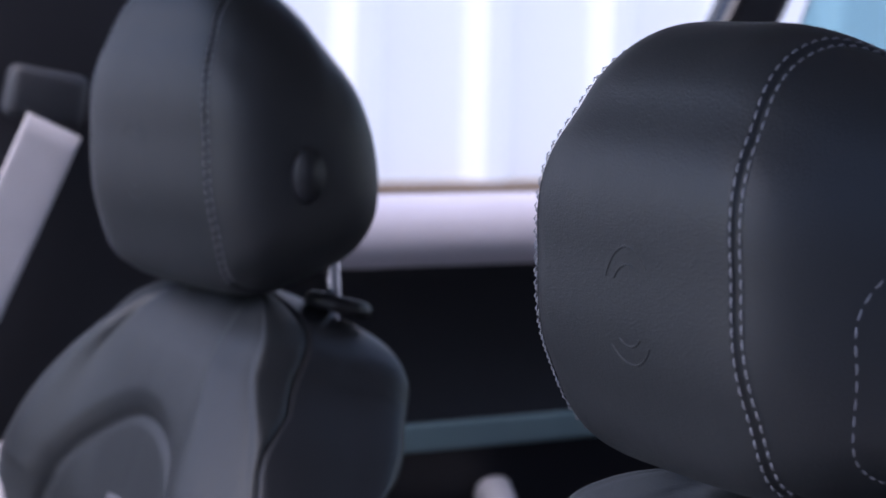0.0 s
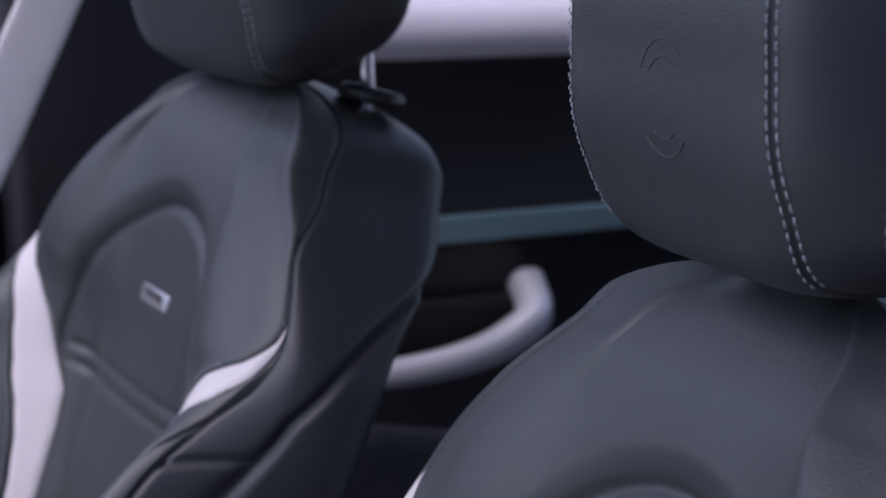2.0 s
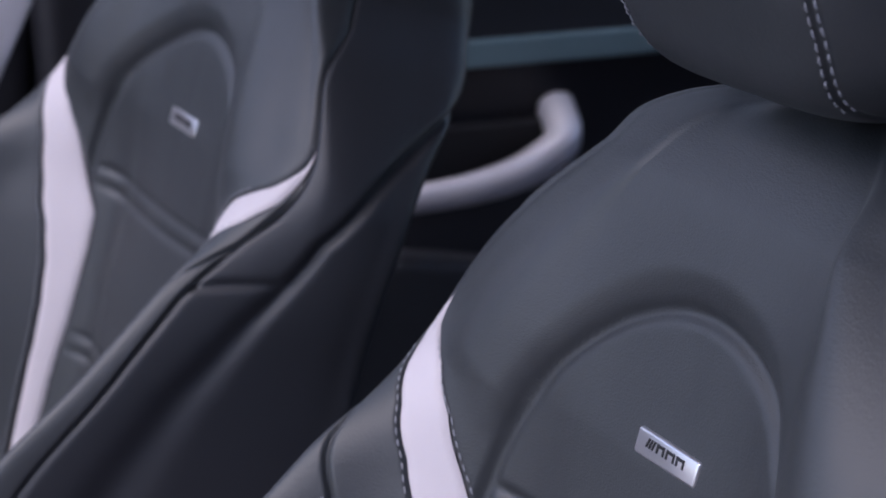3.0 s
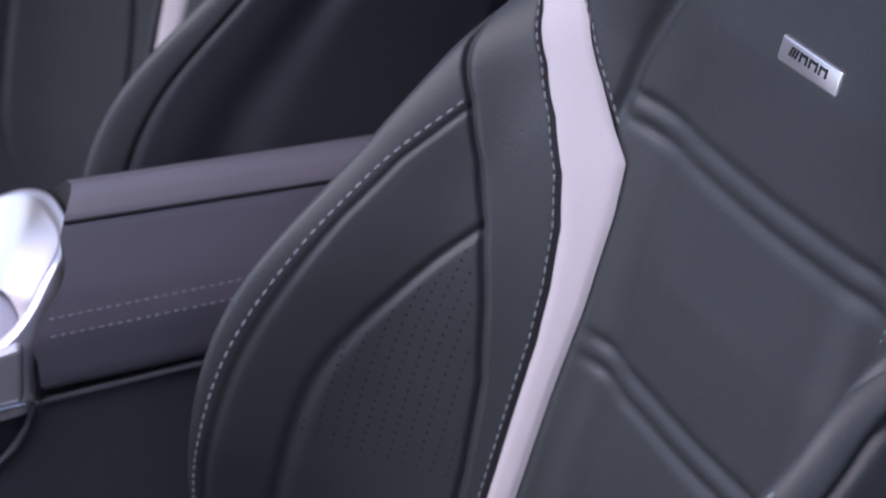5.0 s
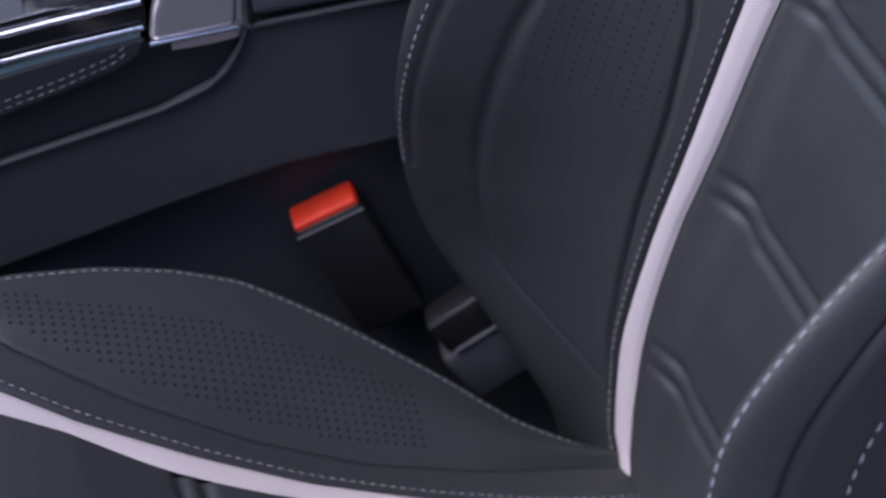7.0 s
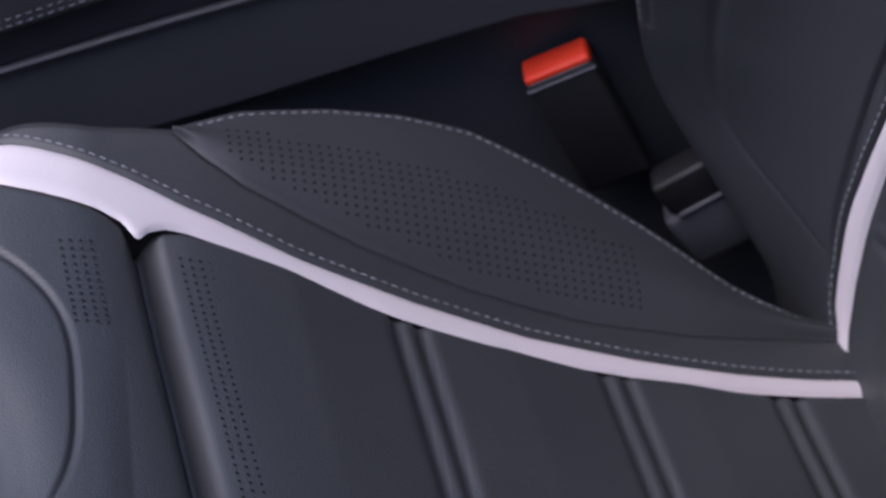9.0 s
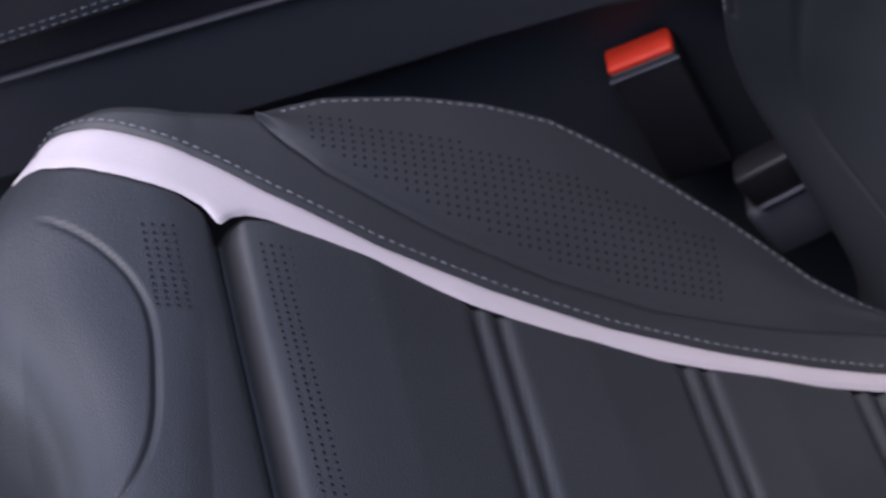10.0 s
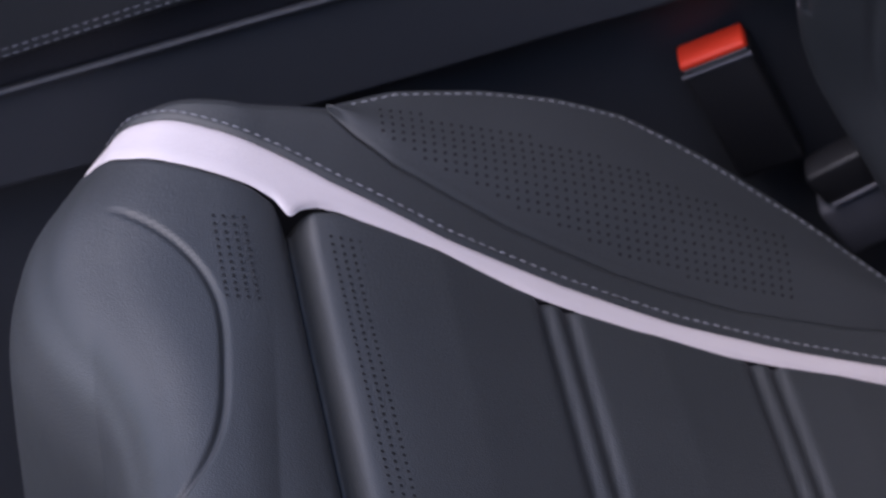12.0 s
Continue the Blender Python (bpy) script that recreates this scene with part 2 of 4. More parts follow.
def stitches(name, line, outs, parent, mat=None, length=0.0042, gap=0.0026, width=0.0011, rise=0.0006):
    """A row of single thread stitches along the polyline, lying on a surface with normals outs."""
    line, outs = np.asarray(line), np.asarray(outs)
    step = np.linalg.norm(np.diff(line, axis=0), axis=1)
    dist = np.concatenate([[0], np.cumsum(step)])
    count = int(dist[-1] / (length + gap))
    verts, faces = [], []
    for i in range(count):
        ends = []
        for q in (i * (length + gap), i * (length + gap) + length):
            ends.append((np.array([np.interp(q, dist, line[:, c]) for c in range(3)]), np.array([np.interp(q, dist, outs[:, c]) for c in range(3)])))
        (a, na), (b, nb) = ends
        t = b - a
        w = np.cross(t, na)
        w = w / max(np.linalg.norm(w), 1e-9) * width / 2
        mid, nm = (a + b) / 2, (na + nb) / 2
        o = len(verts)
        verts += [a - w * 0.6, a + w * 0.6, mid - w + nm * rise * 0.6, mid + nm * rise * 1.6, mid + w + nm * rise * 0.6, b - w * 0.6, b + w * 0.6]
        faces += [(o, o + 3, o + 2), (o, o + 1, o + 3), (o + 1, o + 4, o + 3), (o + 2, o + 3, o + 5), (o + 3, o + 6, o + 5), (o + 3, o + 4, o + 6)]
    return mesh_object(name, verts, faces, mat or THREAD, parent)


def on_surface(surf, s, a, out, lift=0.0004):
    """Points and outward normals of surf along the curve (s, a)."""
    e = 1e-3
    P = surf(s, a)
    n = np.cross(surf(s + e, a) - surf(s - e, a), surf(s, a + e) - surf(s, a - e))
    n /= np.maximum(np.linalg.norm(n, axis=-1, keepdims=True), 1e-12)
    n = -n * out
    return P + n * lift, n


def cord(name, P, n, radius, mat, parent, sides=6):
    """A thin round cord along points P."""
    P = np.asarray(P)
    t = np.gradient(P, axis=0)
    t /= np.maximum(np.linalg.norm(t, axis=1, keepdims=True), 1e-12)
    w = np.cross(t, n)
    w /= np.maximum(np.linalg.norm(w, axis=1, keepdims=True), 1e-12)
    m = np.cross(w, t)
    rings = [P + radius * (math.cos(a) * w + math.sin(a) * m) for a in np.linspace(0, 2 * np.pi, sides, endpoint=False)]
    V = np.stack(rings, 1)
    return mesh_object(name, V.reshape(-1, 3), grid_faces(len(P), sides, True) , mat, parent)


def dots(name, P, n, radius, mat, parent):
    """Small punched holes, as flat dark discs whose colour stands for the shade inside."""
    verts, faces = [], []
    for p, q in zip(P, n):
        a = np.cross(q, (0.3, 0.5, 0.81))
        a /= np.linalg.norm(a)
        b = np.cross(q, a)
        o = len(verts)
        for i in range(6):
            g = i * math.pi / 3
            verts.append(p + radius * (math.cos(g) * a + math.sin(g) * b))
        faces.append(tuple(range(o, o + 6)))
    return tagged(mesh_object(name, verts, faces, mat, parent), kind="stuff")


def lines(pairs):
    xs, ys = [p[0] for p in pairs], [p[1] for p in pairs]
    return lambda a: np.interp(a, xs, ys)


def curved(pairs):
    return lambda a: ramp(a, pairs)


def gauss(x, w):
    return np.exp(-(x / w) ** 2)


def rounded_box(size, radius=0.004, segments=3):
    bm = bmesh.new()
    bmesh.ops.create_cube(bm, size=1)
    for v in bm.verts:
        v.co = Vector((v.co.x * size[0], v.co.y * size[1], v.co.z * size[2]))
    bmesh.ops.bevel(bm, geom=bm.edges[:], offset=radius, segments=segments, profile=0.5, affect="EDGES")
    return bm


def moved(bm, m):
    bmesh.ops.transform(bm, matrix=m, verts=bm.verts[:])
    return bm


def sweep(name, path, section, mat, parent, label="", up=(0, 0, 1), closed_section=True, cap=True):
    """Sweeps a section of (across, upward) pairs, or a list of them along the way, along path."""
    path = np.asarray(path, float)
    t = np.gradient(path, axis=0)
    t /= np.linalg.norm(t, axis=1, keepdims=True)
    w = np.cross(t, np.array(up, float))
    w /= np.linalg.norm(w, axis=1, keepdims=True)
    m = np.cross(w, t)
    section = np.asarray(section, float)
    if section.ndim == 2:
        section = np.repeat(section[None], len(path), 0)
    V = path[:, None] + section[..., :1] * w[:, None] + section[..., 1:] * m[:, None]
    n = section.shape[1]
    faces = grid_faces(len(path), n, closed_section)
    if cap and closed_section:
        faces += [tuple(range(n - 1, -1, -1)), tuple(range((len(path) - 1) * n, len(path) * n))]
    return mesh_object(name, V.reshape(-1, 3), faces, mat, parent, label)


def superellipse(a, b, p=3.0, n=24):
    th = np.linspace(0, 2 * np.pi, n, endpoint=False)
    c, s = np.cos(th), np.sin(th)
    return np.stack([a * np.sign(c) * np.abs(c) ** (2 / p), b * np.sign(s) * np.abs(s) ** (2 / p)], 1)


# ---- front seat ----


def back_signed(s, v):
    s, v = np.broadcast_arrays(np.asarray(s, float), np.asarray(v, float))
    return back_point(np.abs(s), v, np.where(s < 0, -1.0, 1.0))


def seat_signed(s, x):
    s, x = np.broadcast_arrays(np.asarray(s, float), np.asarray(x, float))
    return seat_point(np.abs(s), x, np.where(s < 0, -1.0, 1.0))


def sided(surf, side):
    return lambda s, a: surf(np.asarray(s) * side, a)


STRIP_IN = lines([(-0.03, 0.56), (-0.009, 0.598), (0.019, 0.634), (0.05, 0.642), (0.15, 0.644), (0.2, 0.642), (0.26, 0.634), (0.33, 0.628), (0.39, 0.62), (0.45, 0.622), (0.48, 0.633),
                  (0.494, 0.668), (0.518, 0.72), (0.547, 0.795), (0.571, 0.902), (0.588, 1.04), (0.607, 1.125), (0.622, 1.162), (0.66, 1.19), (0.7, 1.32), (0.742, 1.365), (0.761, 1.4), (0.8, 1.47)])
STRIP_OUT = lines([(-0.03, 0.58), (-0.013, 0.622), (0.005, 0.665), (0.025, 0.685), (0.06, 0.681), (0.12, 0.672), (0.22, 0.668), (0.33, 0.666), (0.36, 0.666), (0.395, 0.673), (0.43, 0.688), (0.46, 0.714),
                   (0.489, 0.758), (0.515, 0.82), (0.543, 0.922), (0.561, 1.03), (0.58, 1.095), (0.6, 1.13), (0.62, 1.16), (0.66, 1.19), (0.7, 1.32), (0.742, 1.365), (0.761, 1.4), (0.8, 1.47)])
STRIPE_OUT = lines([(-0.03, 0.60), (0.0, 0.68), (0.06, 0.696), (0.12, 0.69), (0.19, 0.695), (0.265, 0.7), (0.325, 0.71), (0.37, 0.734), (0.382, 0.743), (0.418, 0.777), (0.45, 0.826), (0.475, 0.88), (0.484, 0.902), (0.509, 0.986), (0.53, 1.06), (0.548, 1.1), (0.57, 1.115), (0.62, 1.163), (0.8, 1.47)])
CREST = lines([(-0.03, 1.1), (0.55, 1.1), (0.57, 1.125), (0.622, 1.165), (0.66, 1.19), (0.7, 1.32), (0.742, 1.365), (0.761, 1.4), (0.8, 1.47)])
SHELL_SEAM = [(1.165, 0.05), (1.17, 0.2), (1.175, 0.33), (1.188, 0.438), (1.22, 0.495), (1.284, 0.56), (1.43, 0.605), (1.6, 0.646), (1.75, 0.67)]


def door_side(f):
    """The same line on the door side of the seat, a little higher on the shoulder."""
    def g(a):
        k, j = np.clip((a - 0.48) / 0.06, 0, 1), np.clip((a - 0.58) / 0.06, 0, 1)
        return f(a - 0.016 * k) + 0.28 * j * j * (3 - 2 * j)
    return g


STRIP_IN_DOOR, STRIP_OUT_DOOR, STRIPE_OUT_DOOR, CREST_DOOR = door_side(STRIP_IN), door_side(STRIP_OUT), door_side(STRIPE_OUT), door_side(CREST)
CROSS_SEAM = [(1.1, 0.514), (1.16, 0.522), (1.222, 0.528)]
CREST_SEAM = [(1.005, 0.16), (0.997, 0.227), (0.988, 0.27), (0.979, 0.31), (0.97, 0.35), (0.967, 0.4), (0.954, 0.44), (0.922, 0.47), (0.9, 0.488)]
PLEATS = (0.507, 0.366, 0.229, 0.094)


def back_relief(s, v, P):
    """Arch round the upper insert, paired pleats across it, padded fields between them."""
    u = P[..., 1]
    r = np.sqrt((u / 0.138) ** 2 + (np.maximum(v - 0.5, 0) / 0.16) ** 2)
    outside = np.clip((r - 1) / 0.14, 0, 1)
    fade = np.clip((1.22 - np.abs(s)) / 0.55, 0, 1)
    fade = fade * fade * (3 - 2 * fade)
    fade = fade * np.clip((0.765 - v) / 0.05, 0, 1)
    d = 0.006 * (outside * outside * (3 - 2 * outside)) * np.clip((v - 0.48) / 0.05, 0, 1) * fade
    edge = np.where(s < 0, STRIP_IN_DOOR(v), STRIP_IN(v)) - np.abs(s)
    seam = np.clip(edge / 0.24, 0, 1)
    d *= seam * seam * (3 - 2 * seam)
    d -= 0.0045 * gauss((r - 1) * 0.14, 0.004) * np.clip((v - 0.49) / 0.02, 0, 1)
    inside = np.where(v > 0.5, np.clip((1.0 - r) / 0.05, 0, 1), 1.0) * np.clip(edge / 0.09, 0, 1)
    for at in PLEATS:
        p = at + 0.005 * np.clip(np.abs(s) / 0.62, 0, 1) ** 2
        d += inside * (-0.003 * gauss(v - p - 0.0075, 0.0036) - 0.003 * gauss(v - p + 0.0075, 0.0036))
        d += inside * 0.003 * np.clip(1 - np.abs(v - p - 0.07) / 0.07, 0, 1) * np.clip((0.62 - np.abs(s)) / 0.2, 0, 1)
    return d


def seam_distance(s, v, pts, ks=0.2):
    """Distance on the surface to a seam through (s, v) points; ks: metres for one unit of s."""
    best = np.full(s.shape, 9.0)
    pts = np.array(pts) * np.array([ks, 1.0])
    q = np.stack([s * ks, v], -1)
    for a, b in zip(pts[:-1], pts[1:]):
        e = b - a
        t = np.clip(((q - a) @ e) / (e @ e), 0, 1)
        best = np.minimum(best, np.linalg.norm(q - a - t[..., None] * e, axis=-1))
    return best


def bowed(pts, n=40):
    t = np.linspace(0, 1, len(pts))
    g = np.linspace(0, 1, n)
    return np.stack([ramp(g, list(zip(t, [p[0] for p in pts]))), ramp(g, list(zip(t, [p[1] for p in pts])))], 1)


BOLSTER_SEAM = bowed([(0.775, 0.416), (0.809, 0.39), (0.836, 0.36), (0.86, 0.33), (0.876, 0.3), (0.883, 0.265), (0.886, 0.23), (0.886, 0.187), (0.881, 0.14), (0.864, 0.103), (0.816, 0.081), (0.713, 0.058)])


def bolster_relief(s, v, P):
    """The curved seam on the bolster's face and a soft swell inside it."""
    e = seam_distance(s, v, BOLSTER_SEAM)
    d = (-0.0026 * gauss(e, 0.0015) - 0.0004 * gauss(e, 0.008)) * np.clip((v - 0.03) / 0.17, 0.2, 1)
    return d - 0.0016 * gauss(seam_distance(s + 0.02, v, CREST_SEAM), 0.0013)


CUSH_IN = lines([(-0.64, 1.0), (-0.6, 0.97), (-0.575, 0.93), (-0.545, 0.85), (-0.522, 0.777), (-0.494, 0.708), (-0.472, 0.668), (-0.449, 0.63), (-0.436, 0.595), (-0.428, 0.54), (-0.421, 0.575), (-0.412, 0.592), (-0.4, 0.59), (-0.343, 0.528),
                 (-0.285, 0.446), (-0.23, 0.401), (-0.171, 0.379), (-0.128, 0.378), (-0.075, 0.376), (0.0, 0.40), (0.06, 0.41)])
CUSH_OUT = lines([(-0.64, 1.0), (-0.6, 0.99), (-0.57, 0.975), (-0.54, 0.94), (-0.512, 0.89), (-0.462, 0.788), (-0.399, 0.668), (-0.336, 0.578), (-0.27, 0.515), (-0.202, 0.47),
                  (-0.13, 0.455), (-0.07, 0.454), (0.004, 0.468), (0.06, 0.47)])
CUSH_FOLD = lines([(-0.64, 1.0), (-0.6, 0.995), (-0.55, 0.97), (-0.5, 0.915), (-0.45, 0.868), (-0.402, 0.866), (-0.385, 0.8), (-0.364, 0.74), (-0.33, 0.688), (-0.299, 0.648), (-0.233, 0.59), (-0.163, 0.56), (-0.09, 0.57), (-0.02, 0.605), (0.06, 0.62)])
CUSH_CREST = lines([(-0.64, 1.005), (-0.6, 1.0), (-0.55, 0.975), (-0.5, 0.92), (-0.45, 0.873), (-0.402, 0.872), (-0.36, 0.925), (-0.306, 0.952), (-0.26, 0.958), (-0.218, 0.944), (-0.166, 0.884), (-0.114, 0.816),
                    (-0.055, 0.724), (-0.012, 0.68), (0.06, 0.64)])


def cushion_relief(s, x, P):
    """The gap behind the thigh rest, the thigh pad's line and the paired pleats."""
    u = P[..., 1]
    gap = x - (-0.412 - 0.11 * u)
    d = -0.016 * gauss(gap, 0.006) - 0.004 * gauss(gap, 0.018)
    line = x - (-0.466 - 0.02 * (np.abs(u + 0.015) / 0.09) ** 3)
    d -= 0.0026 * gauss(line, 0.002) * np.clip((0.135 - np.abs(u + 0.015)) / 0.01, 0, 1)
    for p in (-0.272, -0.148, -0.035):
        q = x - (p - 0.07 * u)
        d += -0.0038 * gauss(q - 0.007, 0.0038) - 0.0038 * gauss(q + 0.007, 0.0038)
        d += 0.003 * np.clip(1 - np.abs(q + 0.065) / 0.065, 0, 1)
    return d


HEAD_X = [(-0.1, 0.222), (-0.05, 0.168), (0.0, 0.1475), (0.1, 0.146), (0.22, 0.152), (0.3, 0.17), (0.38, 0.21), (0.46, 0.268), (0.55, 0.32), (0.66, 0.352), (0.76, 0.342), (0.84, 0.298), (0.9, 0.222), (0.95, 0.168), (1.0, 0.1475), (1.1, 0.146)]
HEAD_Z = [(-0.1, 0.618), (-0.05, 0.632), (0.0, 0.674), (0.1, 0.74), (0.22, 0.797), (0.3, 0.82), (0.38, 0.834), (0.46, 0.83), (0.55, 0.792), (0.66, 0.712), (0.76, 0.663), (0.84, 0.635), (0.9, 0.618), (0.95, 0.632), (1.0, 0.674), (1.1, 0.74)]
HEAD_CENTRE = np.array([0.248, 0.725])


HEAD_SWELL = [-0.019, 0.078, 0.02, 0.144, -0.127, 0.0, -0.0, -0.056, -0.019]


def head_point(t, q):
    """Headrest surface: t round the side outline, q across it from -1 to 1."""
    ring = np.stack([ramp(t % 1, HEAD_X), ramp(t % 1, HEAD_Z)], -1)
    ring = HEAD_CENTRE + (ring - HEAD_CENTRE) * (1 + ramp(t % 1, [(i / 8, HEAD_SWELL[i % 8]) for i in range(-2, 11)]))[..., None]
    k = (1 - np.minimum(1, np.abs(q)) ** 6.36) ** (1 / 2.4)
    sec = HEAD_CENTRE + (ring - HEAD_CENTRE) * np.maximum(k, 0.01)[..., None]
    z = sec[..., 1]
    dz = z - 0.7078
    fall = np.where(dz > 0, np.minimum(1, np.abs(dz / 0.1721)) ** 2.79, np.minimum(1, np.abs(dz / 0.1225)) ** 3.08)
    wide = 0.1221 * (1 - 0.645 * fall)
    x = sec[..., 0] - 0.006 * (1 - q ** 2) * np.clip((0.22 - sec[..., 0]) / 0.06, 0, 1)
    return np.stack([x + 0.0140, wide * q, z - 0.0120], -1)


def build_headrest(seat):
    tt = np.linspace(0, 1, 160, endpoint=False)
    qs = np.sin(np.linspace(-np.pi / 2, np.pi / 2, 151))
    T, Q = np.meshgrid(tt, qs)
    P = head_point(T, Q)
    middle = np.array([0.245, 0.0, 0.735])
    n = P - middle
    n /= np.linalg.norm(n, axis=-1, keepdims=True)
    seam = curved([(-0.06, 0.712), (-0.01, 0.694), (0.07, 0.675), (0.12, 0.677), (0.165, 0.68), (0.27, 0.692), (0.316, 0.717), (0.357, 0.738), (0.39, 0.73), (0.6, 0.72), (0.95, 0.71)])
    wrap = np.where(T > 0.94, T - 1, T)
    P = P - n * (0.003 * gauss(np.abs(Q) - seam(wrap) - 0.018, 0.012))[..., None]
    faces = grid_faces(151, 160, True) + [tuple(range(159, -1, -1)), tuple(range(150 * 160, 151 * 160))]
    rest = mesh_object("headrest", P.reshape(-1, 3), faces, LEATHER, seat, "black leather headrest with grey double stitching")

    def on_head(t, q):
        e = 1e-3
        p = head_point(t, q)
        m = np.cross(head_point(t, q + e) - head_point(t, q - e), head_point(t + e, q) - head_point(t - e, q))
        m /= np.linalg.norm(m, axis=-1, keepdims=True)
        m *= np.where(((p - middle) * m).sum(-1, keepdims=True) < 0, -1.0, 1.0)
        return p + m * 0.0004, m

    t = np.linspace(-0.055, 0.6, 160)
    for side in (-1, 1):
        for q in (0.0, 0.037):
            p, m = on_head(t, side * (seam(t) + q))
            stitches("double_stitching", p, m, rest, length=0.0044, gap=0.0022, width=0.0014, rise=0.0009)
    t = np.linspace(0.88, 1.15, 60)
    p, m = on_head(t, ramp(t, [(0.88, -0.84), (0.922, -0.881), (1.002, -0.937), (1.072, -0.947), (1.128, -0.971), (1.15, -0.978)]))
    stitches("side_stitching", p, m, rest, length=0.005, gap=0.003, width=0.0014)
    bm = bmesh.new()
    bmesh.ops.create_cone(bm, cap_ends=True, segments=28, radius1=0.021, radius2=0.017, depth=0.009)
    bmesh.ops.bevel(bm, geom=[e for e in bm.edges if e.calc_face_angle(0) > 0.5], offset=0.0015, segments=2, affect="EDGES")
    part("release_button", moved(bm, pose(0.2433, 0.1232, 0.7022, -90)), LEATHER_SIDE, rest, "round black release button")
    # pressed emblem on the front face, as plain curved ridges
    for r, a0, a1 in ((0.021, 0.5, 2.4), (0.015, 0.7, 2.2), (0.021, 3.8, 5.5), (0.014, 4.0, 5.3)):
        th = np.linspace(a0, a1, 24)
        y, z = -0.0095 + r * np.cos(th), 0.716 + 1.3 * r * np.sin(th)
        tk = np.linspace(-0.02, 0.25, 200)
        p, m = on_head(np.interp(z, ramp(tk, HEAD_Z), tk), y / 0.122)
        cord("pressed_ridge", p - m * 0.00042, m, 0.0006, LEATHER, rest)
    return rest


def side_relief(s, v, P):
    """The groove between the cover and the back shell, and the short seam across to it."""
    return -0.006 * gauss(seam_distance(s, v, SHELL_SEAM), 0.0045) - 0.003 * gauss(seam_distance(s, v, CROSS_SEAM), 0.003)


def build_seat():
    seat = thing("front_seat", "black leather sports seat with pale stripes and grey stitching", "car seat", "front seats")
    v = np.concatenate([np.linspace(-0.03, 0.6, 260), np.linspace(0.603, 0.784, 90)])
    patch("backrest_centre", back_signed, lambda a: -STRIP_IN_DOOR(a), STRIP_IN, v, 150, LEATHER, seat, 1, back_relief, label="black leather centre panel with an arch and paired pleats")
    vs = np.linspace(-0.03, 0.622, 270)
    for side in (1, -1):
        surf = sided(back_signed, side)
        strip_in, strip_out, stripe_out, crest = (STRIP_IN, STRIP_OUT, STRIPE_OUT, CREST) if side > 0 else (STRIP_IN_DOOR, STRIP_OUT_DOOR, STRIPE_OUT_DOOR, CREST_DOOR)
        patch("backrest_stripe", surf, strip_in, strip_out, vs, 10, PALE, seat, side, depth=0.002, label="pale pinkish grey leather stripe")
        patch("side_band", surf, strip_out, lambda a: np.maximum(stripe_out(a), strip_out(a) + 0.004), vs, 24, LEATHER, seat, side)
        vb = np.linspace(-0.03, 0.547 if side > 0 else 0.56, 400)
        patch("backrest_bolster", surf, lambda a: np.maximum(stripe_out(a), strip_out(a) + 0.004), crest, vb, 110, LEATHER, seat, side, bolster_relief)
        patch("backrest_side", surf, crest, lambda a: 2.0 + 0 * a, v, 90, LEATHER_SIDE, seat, side, side_relief, rolled=(True, False))
        # stitched lines
        a = np.linspace(-0.02, 0.575, 200)
        P, n = on_surface(surf, strip_out(a) + 0.009, a, side)
        stitches("stripe_stitching", P, n, seat)
        a = np.linspace(0.5, 0.585, 50)
        P, n = on_surface(surf, strip_in(a) - 0.016, a, side, 0.0008)
        stitches("shoulder_stitching", P, n, seat)
        a = np.linspace(0.16 if side > 0 else 0.0, 0.486, 160)
        seam = ramp(a, [(v0, s0) for s0, v0 in CREST_SEAM])
        P, n = on_surface(surf, seam if side > 0 else 1.03 + 0 * a, a, side)
        stitches("crest_stitching", P, n, seat, width=0.0014, length=0.0046, gap=0.003)
        if side < 0:
            P, n = on_surface(surf, 1.14 + 0 * a, a, side)
            stitches("crest_stitching", P, n, seat, width=0.0016, length=0.0046, gap=0.0034)
        # punched holes on the bolster
        q = [(s0, v0) for s0 in np.arange(0.7, 0.89, 0.016) for v0 in np.arange(0.26, 0.41, 0.0058)
             if STRIPE_OUT(v0) + 0.012 < s0 and v0 < ramp(s0, [(0.70, 0.46), (0.775, 0.41), (0.836, 0.352), (0.868, 0.31), (0.882, 0.25)]) - 0.005]
        P, n = on_surface(surf, np.array([z[0] for z in q]), np.array([z[1] for z in q]), side, 0.0002)
        dots("perforation", P, n, 0.0008, HOLE, seat)
    # cushion
    x = np.concatenate([np.concatenate([np.linspace(-0.64, -0.56, 60), np.linspace(-0.558, -0.43, 120)]), np.linspace(-0.4285, -0.385, 50), np.linspace(-0.383, 0.06, 170)])
    patch("cushion_centre", seat_signed, lambda a: -CUSH_IN(a), CUSH_IN, x, 120, LEATHER, seat, 1, cushion_relief, label="black leather seat panel with thigh rest and pleats")
    xs = np.linspace(-0.6, 0.06, 260)
    for side in (1, -1):
        surf = sided(seat_signed, side)
        patch("cushion_stripe", surf, CUSH_IN, CUSH_OUT, xs, 10, PALE, seat, side, depth=0.002, label="pale pinkish grey leather stripe")
        patch("cushion_band", surf, CUSH_OUT, CUSH_FOLD, xs, 26, LEATHER, seat, side, depth=0.0014)
        patch("cushion_bolster", surf, CUSH_FOLD, CUSH_CREST, np.linspace(-0.402, 0.06, 180), 40, LEATHER, seat, side,
              lambda s, a, P: 0.004 * np.sin(np.clip((s - CUSH_FOLD(a)) / np.maximum(CUSH_CREST(a) - CUSH_FOLD(a), 0.01), 0, 1) * np.pi) ** 2, depth=0.0008, label="perforated black leather bolster")


